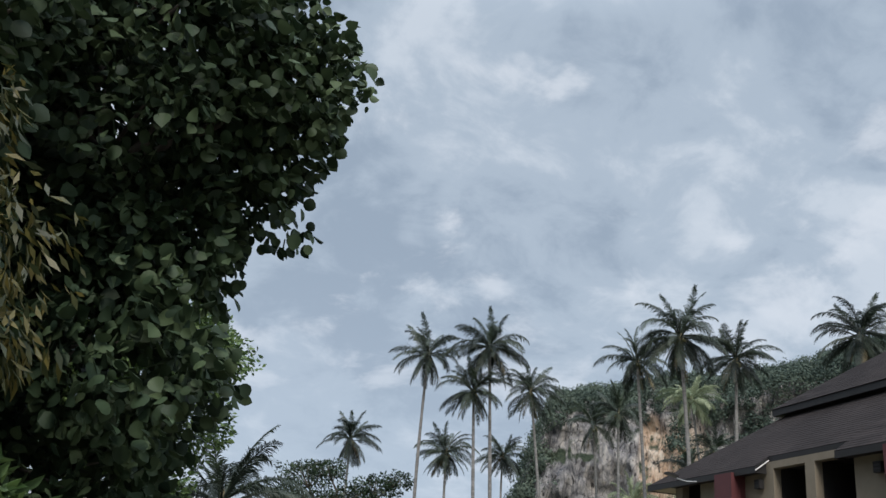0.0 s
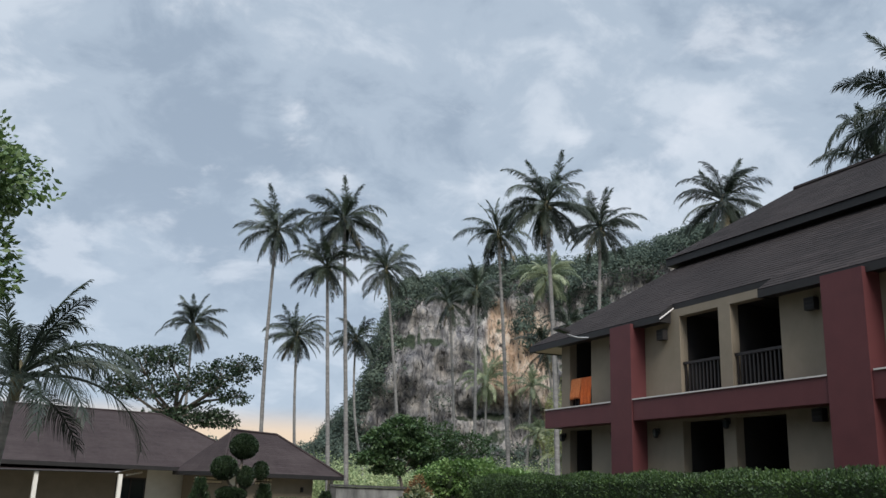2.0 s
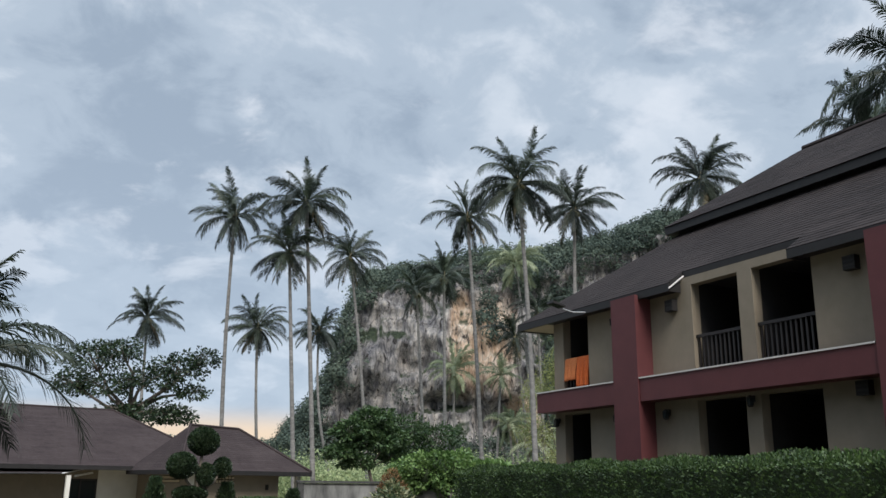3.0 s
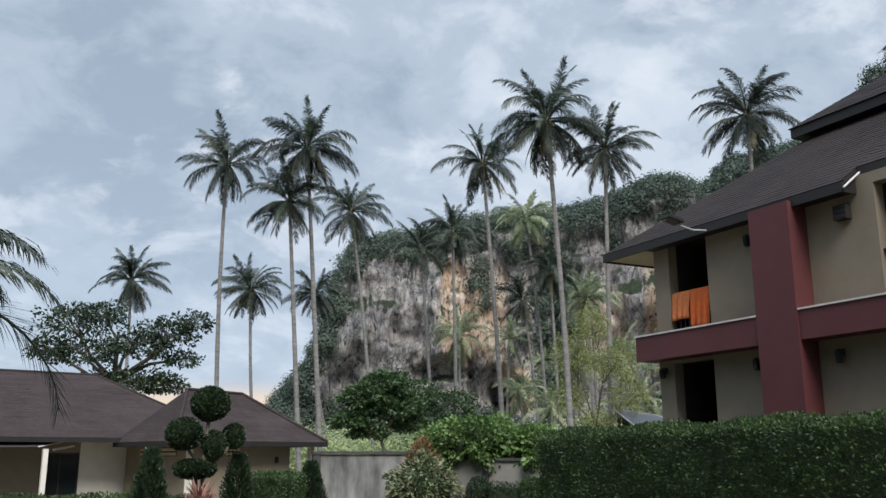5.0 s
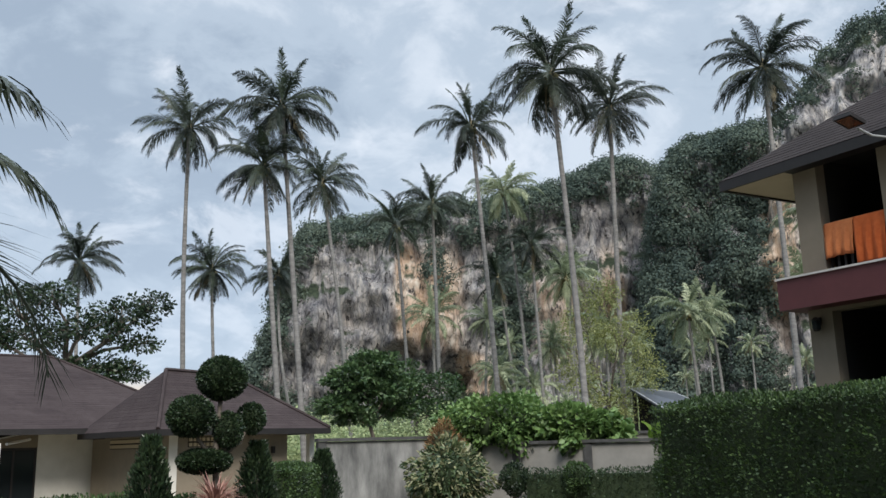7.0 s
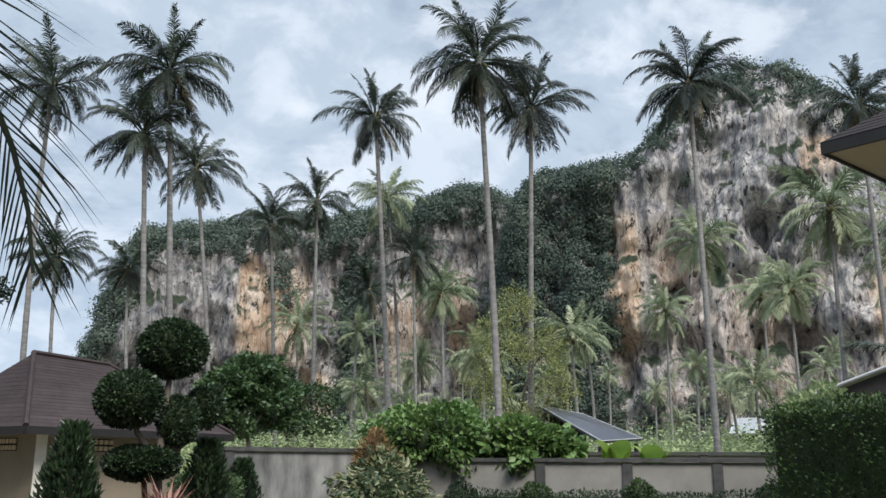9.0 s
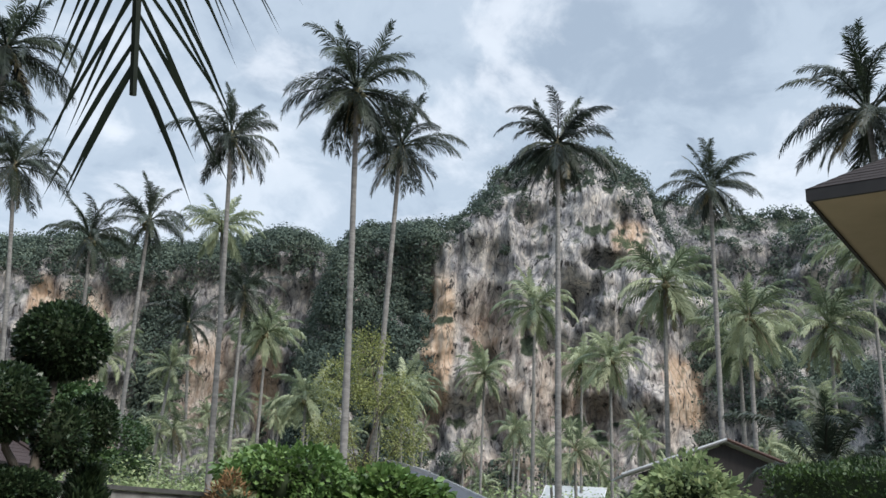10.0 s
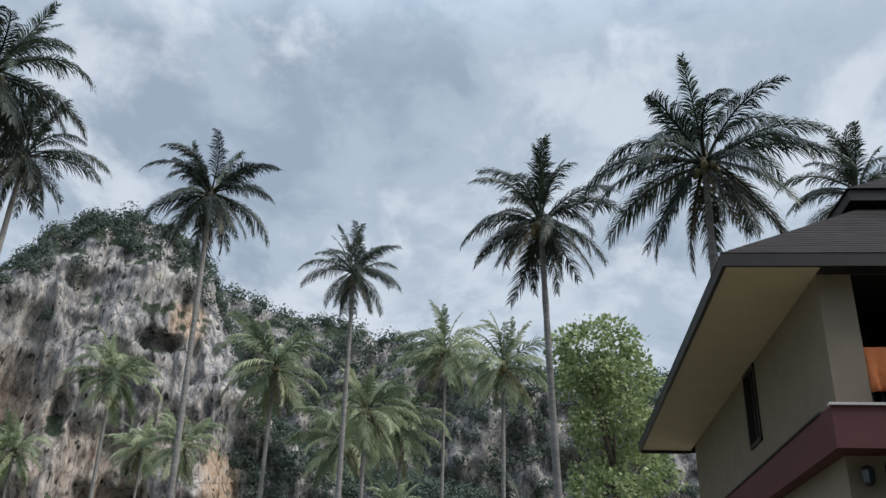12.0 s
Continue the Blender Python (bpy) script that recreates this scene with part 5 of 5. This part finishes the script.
def banana(at, seed):
    rng = random.Random(seed)
    t = thing("banana_plant", "bright green banana leaves behind the wall", "plant", at=at)
    part("stem", Geo().tube([(0, 0, -0.1), (0, 0, 1.5)], [0.09, 0.06], 8), M["leaf_light"], t)
    for i in range(4):
        a, L, w = i * 1.6 + seed, rng.uniform(1.0, 1.25), 0.34
        g, n = Geo(), 8
        vs = []
        for k in range(n + 1):
            s = k / n
            c = Vector((math.cos(a), math.sin(a), 0)) * (0.45 * L * s ** 1.6) + Vector((0, 0, 1.45 + L * s - 0.25 * L * s ** 3))
            ww = w * math.sin(math.pi * min(0.98, s * 0.92 + 0.06)) ** 0.6
            sd = Vector((-math.sin(a), math.cos(a), 0)) * ww
            vs += [c - sd + Vector((0, 0, 0.04)), c, c + sd + Vector((0, 0, 0.04))]
        fs = [(3 * k + j, 3 * k + j + 1, 3 * k + j + 4, 3 * k + j + 3) for k in range(n) for j in (0, 1)]
        part("leaf", g.add(vs, fs), M["banana"], t, smooth=True)


banana((20.6, 24.9, 0.0), 1)
banana((21.3, 24.2, -0.15), 2)


# ---- small roofs behind the wall ----
def shed(label, quad, thick, material, back=True, edge="white"):
    """A lean-to: a sloping roof sheet on posts with a dark back."""
    q = [Vector(p) for p in quad]
    c = sum(q, Vector()) / 4
    t = thing("shed", label, "shed", "sheds", at=(c.x, c.y, 0))
    o = Vector((c.x, c.y, 0))
    nrm = (q[1] - q[0]).cross(q[3] - q[0]).normalized()
    if nrm.z < 0:
        nrm = -nrm
    g = Geo().add([p - o for p in q] + [p - o - nrm * thick for p in q], [(0, 1, 2, 3), (7, 6, 5, 4)] + [(i, i + 4, (i + 1) % 4 + 4, (i + 1) % 4) for i in range(4)])
    r = part("roof", g, M[material], t)
    for i in range(4):
        part("edge_strip", Geo().tube([q[i] - o + nrm * 0.012, q[(i + 1) % 4] - o + nrm * 0.012], [0.025, 0.025], 6), M[edge], r)
    for p in q:
        e = (p - o) * 0.88
        part("post", Geo().box(e.x - 0.06, e.x + 0.06, e.y - 0.06, e.y + 0.06, -0.1, p.z - thick - 0.1), M["darkwood"], t)
    if back:
        part("back_panel", Geo().add([q[0] * 0.9 + q[2] * 0.1 - o - Vector((0, 0, thick + 0.15)), q[1] * 0.9 + q[3] * 0.1 - o - Vector((0, 0, thick + 0.15)), Vector((*(q[1] * 0.9 + q[3] * 0.1 - o).xy, 0)), Vector((*(q[0] * 0.9 + q[2] * 0.1 - o).xy, 0))], [(0, 1, 2, 3)]), M["interior"], t)


shed("lean-to roof with dark solar panels and pale edges", [(28.1, 34.1, 4.05), (30.8, 34.1, 3.85), (29.8, 30.5, 2.75), (27.3, 30.5, 2.6)], 0.08, "solar", True, "metal_roof")
shed("small dark sheet-roofed shelter behind the wall", [(20.2, 27.9, 2.5), (20.8, 27.4, 2.92), (21.9, 28.6, 2.9), (21.3, 29.1, 2.5)], 0.06, "fascia", True, "concrete")
shed("pale sheet-roofed hut in the palm grove", [(69.5, 49.0, 5.7), (71.9, 44.6, 5.7), (69.4, 43.8, 4.4), (67.0, 48.2, 4.4)], 0.1, "metal_roof")


def gabled_hut():
    t = thing("hut", "dark hut with a pale-edged gable roof among the palms", "hut", at=(0, 0, 0))
    L, A, R = Vector((36.3, 28.1, 4.15)), Vector((38.45, 24.4, 5.75)), Vector((40.6, 20.7, 4.15))
    back = Vector((2.9, 1.7, 0))
    up = Vector((0, 0, 0.09))
    for p, q in ((L, A), (A, R)):
        c = [p, q, q + back, p + back]
        r = part("roof", Geo().add(c + [v - up for v in c], [(0, 1, 2, 3), (7, 6, 5, 4)] + [(i, i + 4, (i + 1) % 4 + 4, (i + 1) % 4) for i in range(4)]), M["metal_roof"], t)
        part("edge_strip", Geo().tube([p + Vector((-0.06, -0.04, 0.0)), q + Vector((-0.06, -0.04, 0.0))], [0.07, 0.07], 6), M["metal_roof" if p is L else "hutwood"], r)
    inl, inr = L.lerp(A, 0.18), R.lerp(A, 0.18)
    w = [inl - up * 2, A - up * 2, inr - up * 2, Vector((inr.x, inr.y, 0.2)), Vector((inl.x, inl.y, 0.2))]
    n = back.normalized()
    w = [v + n * 0.35 for v in w]
    part("gable_wall", Geo().add(w + [v + n * 0.12 for v in w], [(0, 1, 2, 3, 4), (9, 8, 7, 6, 5)] + [(i, i + 5, (i + 1) % 5 + 5, (i + 1) % 5) for i in range(5)]), M["darkwood"], t)


gabled_hut()
shrub("grove_bush", "loose green bush in front of the hut", (25.6, 21.6, 2.75), (1.3, 1.3, 0.95), 3200, 0.24, "leaf_under", 97, width=0.5, wob=0.3, inner=0.5, droop=0.3)


# ---- bungalow ----
def roof_plane(name, pts, parent, material, seed):
    return course_roof(name, pts, parent, material, pitch=0.125, seed=seed, lift=0.002)


def bungalow():
    b = thing("bungalow", "low cream bungalow with brown shingle hip roofs", "house", at=(0, 0, 0))
    # front wing: eave corners and ridge
    N, E_, K, W_ = Vector((7.2, 29.5, 2.45)), Vector((12.75, 30.95, 2.45)), Vector((11.7, 35.3, 2.45)), Vector((6.0, 33.9, 2.45))
    R1, R2 = Vector((7.95, 31.85, 4.2)), Vector((10.1, 32.7, 4.15))
    r = part("roof", Geo().add([N + Vector((0.2, 0.3, -0.12)), E_ + Vector((-0.3, 0.2, -0.12)), K + Vector((-0.2, -0.2, -0.12)), W_ + Vector((0.2, -0.2, -0.12))], [(0, 1, 2, 3)]), M["soffit"], b, "brown shingle hip roof")
    for i, q in enumerate(((N, E_, R2, R1), (E_, K, R2, R2 + (E_ - R2) * 0.001), (K, W_, R1, R2), (W_, N, R1, R1 + (W_ - R1) * 0.001))):
        roof_plane("roof_slope", q, r, M["shingle_old"], 20 + i)
    for p, q in ((N, E_), (E_, K), (K, W_), (W_, N)):
        d = (q - p).normalized()
        n = Vector((d.y, -d.x, 0)) * 0.03
        part("fascia", Geo().add([p - n, q - n, q + n, p + n] + [v + Vector((0, 0, -0.16)) for v in (p - n, q - n, q + n, p + n)], [(0, 1, 2, 3), (7, 6, 5, 4), (0, 4, 5, 1), (1, 5, 6, 2), (2, 6, 7, 3), (3, 7, 4, 0)]), M["fascia"], r)
    for p, q in ((N, R1), (E_, R2), (R1, R2)):
        part("hip_cap", Geo().tube([p + Vector((0, 0, 0.02)), q + Vector((0, 0, 0.02))], [0.06, 0.06], 6), M["shingle_old"], r)
    # walls of the front wing, 0.6 m inside the eaves
    u, w = (E_ - N).normalized(), Vector((-(E_ - N).normalized().y, (E_ - N).normalized().x, 0))
    base = Vector((N.x, N.y, 0)) + u * 0.75 + w * 0.7
    m = Matrix.Translation(base) @ Matrix.Rotation(math.atan2(u.y, u.x), 4, "Z")
    part("wall", Geo().box(0, 3.9, 0, 0.15, -0.1, 2.4, m), M["beige"], b)
    part("wall", Geo().box(0, 0.15, 0.15, 4.6, -0.1, 2.4, m), M["beige"], b)
    part("wall", Geo().box(3.75, 3.9, 0.15, 3.4, -0.1, 2.4, m), M["offwhite"], b)
    part("corner_pier", Geo().box(-0.03, 0.22, -0.03, -0.002, -0.1, 2.38, m), M["offwhite"], b)
    part("post", Geo().box(4.75, 4.93, 0.0, 0.18, -0.1, 2.4, m), M["offwhite"], b, "pale porch post")
    # breeze-block vents below the eave, front and side
    vent = Geo().box(-0.06, 0.06, -0.03, 0.0, -0.06, 0.06).mesh("vent_block", M["soffit"])
    # flat near-black plates on the wall give the vents their painted shade
    dark = part("vent_recess", Geo().box(0.55, 1.9, -0.006, -0.002, 1.98, 2.26, m), M["interior"], b)
    for i in range(10):
        for j in range(2):
            o = part("vent_block", vent, None, dark)
            o.matrix_basis = m @ Matrix.Translation((0.62 + 0.135 * i, -0.006, 2.05 + 0.14 * j)) @ Matrix.Diagonal((0.8, 1, 0.8, 1))
    dark2 = part("vent_recess", Geo().box(-0.006, -0.002, 0.7, 3.45, 1.98, 2.26, m), M["interior"], b)
    for i in range(20):
        for j in range(2):
            o = part("vent_block", vent, None, dark2)
            o.matrix_basis = m @ Matrix.Translation((-0.006, 0.78 + 0.135 * i, 2.05 + 0.14 * j)) @ Matrix.Rotation(-math.pi / 2, 4, "Z") @ Matrix.Diagonal((0.8, 1, 0.8, 1))
    lamp = part("wall_lamp", Geo().box(3.3, 3.38, -0.12, -0.002, 1.75, 1.95, m), M["fascia"], b, "small black wall lamp")
    # main wing behind, with its larger hip
    A, B_, C_, D_ = Vector((-7.5, 31.3, 2.6)), Vector((10.6, 34.3, 2.6)), Vector((11.0, 42.0, 2.6)), Vector((-8.6, 39.2, 2.6))
    S1, S2 = Vector((-3.8, 36.2, 5.08)), Vector((5.7, 37.9, 5.08))
    r2 = part("roof", Geo().add([A + Vector((0.2, 0.3, -0.13)), B_ + Vector((-0.3, 0.2, -0.13)), C_ + Vector((-0.2, -0.2, -0.13)), D_ + Vector((0.2, -0.2, -0.13))], [(0, 1, 2, 3)]), M["soffit"], b, "large brown shingle hip roof")
    for i, q in enumerate(((A, B_, S2, S1), (B_, C_, S2, S2 + (B_ - S2) * 0.001), (C_, D_, S1, S2), (D_, A, S1, S1 + (D_ - S1) * 0.001))):
        roof_plane("roof_slope", q, r2, M["shingle_old"], 30 + i)
    for p, q in ((A, B_), (B_, C_), (C_, D_), (D_, A)):
        d = (q - p).normalized()
        n = Vector((d.y, -d.x, 0)) * 0.03
        part("fascia", Geo().add([p - n, q - n, q + n, p + n] + [v + Vector((0, 0, -0.16)) for v in (p - n, q - n, q + n, p + n)], [(0, 1, 2, 3), (7, 6, 5, 4), (0, 4, 5, 1), (1, 5, 6, 2), (2, 6, 7, 3), (3, 7, 4, 0)]), M["fascia"], r2)
    part("hip_cap", Geo().tube([B_ + Vector((0, 0, 0.02)), S2, S1], [0.06, 0.06, 0.06], 6), M["shingle_old"], r2)
    u2 = (B_ - A).normalized()
    m2 = Matrix.Translation(Vector((A.x, A.y, 0)) + u2 * 0.8 + Vector((-u2.y, u2.x, 0)) * 1.6) @ Matrix.Rotation(math.atan2(u2.y, u2.x), 4, "Z")
    L2 = 13.9
    for x0, x1, z0, z1 in ((0, L2 - 3.0, -0.1, 2.5), (L2 - 1.7, L2, -0.1, 2.5), (L2 - 3.0, L2 - 1.7, 2.1, 2.5)):
        part("wall", Geo().box(x0, x1, 0, 0.15, z0, z1, m2), M["offwhite" if x1 == L2 else "beige"], b)
    part("wall", Geo().box(L2 - 0.15, L2, 0.15, 5.5, -0.1, 2.5, m2), M["offwhite"], b)
    part("wall", Geo().box(0, 0.15, 0.15, 5.5, -0.1, 2.5, m2), M["beige"], b)
    part("wall", Geo().box(0, L2, 5.5, 5.65, -0.1, 2.5, m2), M["beige"], b)
    dr = part("sliding_door", Geo().box(L2 - 3.0, L2 - 2.94, 0.03, 0.12, 0, 2.1, m2).box(L2 - 2.38, L2 - 2.32, 0.03, 0.12, 0, 2.1, m2).box(L2 - 1.76, L2 - 1.7, 0.03, 0.12, 0, 2.1, m2).box(L2 - 2.94, L2 - 1.76, 0.03, 0.12, 2.03, 2.1, m2), M["darkwood"], b, "dark framed glass sliding door")
    part("pane", Geo().box(L2 - 2.94, L2 - 1.76, 0.07, 0.08, 0, 2.03, m2), M["glass"], dr)
    # porch roof with pale gutter edges
    p0, p1 = m2 @ Vector((L2 - 8.0, -1.8, 2.26)), m2 @ Vector((L2 - 3.55, -1.8, 2.31))
    p2, p3 = m2 @ Vector((L2 - 2.0, -0.03, 2.57)), m2 @ Vector((L2 - 8.0, -0.03, 2.55))
    pr = part("porch_roof", Geo().add([p0, p1, p2, p3] + [v - Vector((0, 0, 0.06)) for v in (p0, p1, p2, p3)], [(0, 1, 2, 3), (7, 6, 5, 4), (0, 4, 5, 1), (1, 5, 6, 2), (3, 2, 6, 7), (0, 3, 7, 4)]), M["shingle_old"], b)
    part("gutter", Geo().tube([p0 - Vector((0, 0, 0.03)), p1 - Vector((0, 0, 0.03))], [0.03, 0.03], 8), M["fascia"], pr, "dark gutter")
    part("gutter", Geo().tube([p1 - Vector((0, 0, 0.03)), p2 - Vector((0, 0, 0.03))], [0.022, 0.022], 8), M["white"], pr, "white gutter edge")
    part("gutter", Geo().tube([p1.lerp(p2, 0.35) + Vector((0.1, -0.05, -0.2)), p1.lerp(p2, 0.95) + Vector((0.1, -0.05, -0.22))], [0.04, 0.04], 8), M["white"], pr, "white downpipe under the porch edge")
    for dx in (6.6, 3.35):
        part("post", Geo().box(L2 - dx, L2 - dx + 0.16, -1.72, -1.56, -0.1, 2.22, m2), M["offwhite"], b, "pale porch post")


bungalow()


# ---- fittings on the hotel ----
def floodlight():
    t = thing("floodlight", "black floodlight on a pale arm at the roof edge", "lamp", at=(13.03, 12.44, 6.03))
    part("arm", Geo().tube([(0.03, 0, 0), (-0.3, 0, -0.03), (-0.62, 0, 0.02)], [0.018, 0.018, 0.018], 8), M["metal_roof"], t, "pale metal arm")
    m = Matrix.Translation((-0.78, 0, 0.1)) @ Matrix.Scale(0.8, 4) @ Matrix.Rotation(radians(12), 4, "Y")
    hd = part("lamp_head", Geo().box(-0.24, 0.2, -0.17, 0.17, -0.03, 0.035, m), M["fascia"], t)
    part("lens", Geo().box(-0.2, 0.16, -0.13, 0.13, -0.036, -0.031, m), M["glass"], hd)
    part("cooling_rib", Geo().box(-0.12, 0.08, -0.1, 0.1, 0.036, 0.06, m), M["fascia"], hd)


floodlight()


def wall_lamp(at):
    t = thing("wall_lamp", "small black wall lantern on the hotel front", "lamp", "wall lanterns", at=at)
    part("bracket", Geo().box(-0.03, 0.0, -0.03, 0.03, -0.02, 0.1), M["fascia"], t)
    part("lantern", Geo().tube([(-0.1, 0, -0.12), (-0.1, 0, -0.1), (-0.1, 0, 0.06), (-0.1, 0, 0.1)], [0.04, 0.06, 0.075, 0.02], 6), M["fascia"], t)
    part("glass_body", Geo().tube([(-0.1, 0, -0.09), (-0.1, 0, 0.04)], [0.068, 0.078], 6), M["glass"], t)
    return t


lamp0 = wall_lamp((WX, 11.72, 3.52))
for at in ((WX, 10.05, 3.5), (WX, 14.1, 3.55), (WX, 11.72, 5.72), (WX, 7.7, 3.6)):
    copy_thing(lamp0, Matrix.Translation(at))


def wall_box(at):
    t = thing("vent_cowl", "small dark vent box high on the wall", "vent", "vent boxes", at=at)
    part("housing", Geo().box(-0.14, 0, -0.12, 0.12, -0.12, 0.12), M["fascia"], t)
    part("louvre", Geo().box(-0.152, -0.142, -0.1, 0.1, -0.1, -0.06).box(-0.152, -0.142, -0.1, 0.1, -0.02, 0.02).box(-0.152, -0.142, -0.1, 0.1, 0.06, 0.1), M["interior"], t)
    return t


box0 = wall_box((WX, 5.25, 5.72))
for at in ((WX, 5.25, 3.62), (WX, 9.75, 5.75)):
    copy_thing(box0, Matrix.Translation(at))


# ---- undergrowth below the cliffs ----
def undergrowth():
    rng = np.random.default_rng(5)
    P, O = [], []
    for i in range(2500):
        a, d = radians(rng.uniform(8, 88)), 44 + 110 * rng.uniform(0, 1) ** 1.4
        r = rng.uniform(1.0, 3.2) * (0.65 + d / 130)
        c = np.array([CX + d * math.sin(a), CY + d * math.cos(a), r * 0.4])
        if c[1] < 24 and c[0] < 45:
            continue
        k = 170
        q = rng.normal(0, 1, (k, 3))
        q /= np.linalg.norm(q, axis=1)[:, None]
        q[:, 2] = np.abs(q[:, 2])
        P.append(c + q * (r * rng.uniform(0.5, 1.05, k))[:, None])
        O.append(q)
    v, f = leaf_cloud(np.concatenate(P), np.concatenate(O), 0.21, rng, droop=0.15, width=0.6, lay=True)
    tagged(new("undergrowth", leaf_mesh("undergrowth", v, f, M["leaf_under"])), "green bushes and scrub under the palm grove", "undergrowth", kind="stuff")


undergrowth()
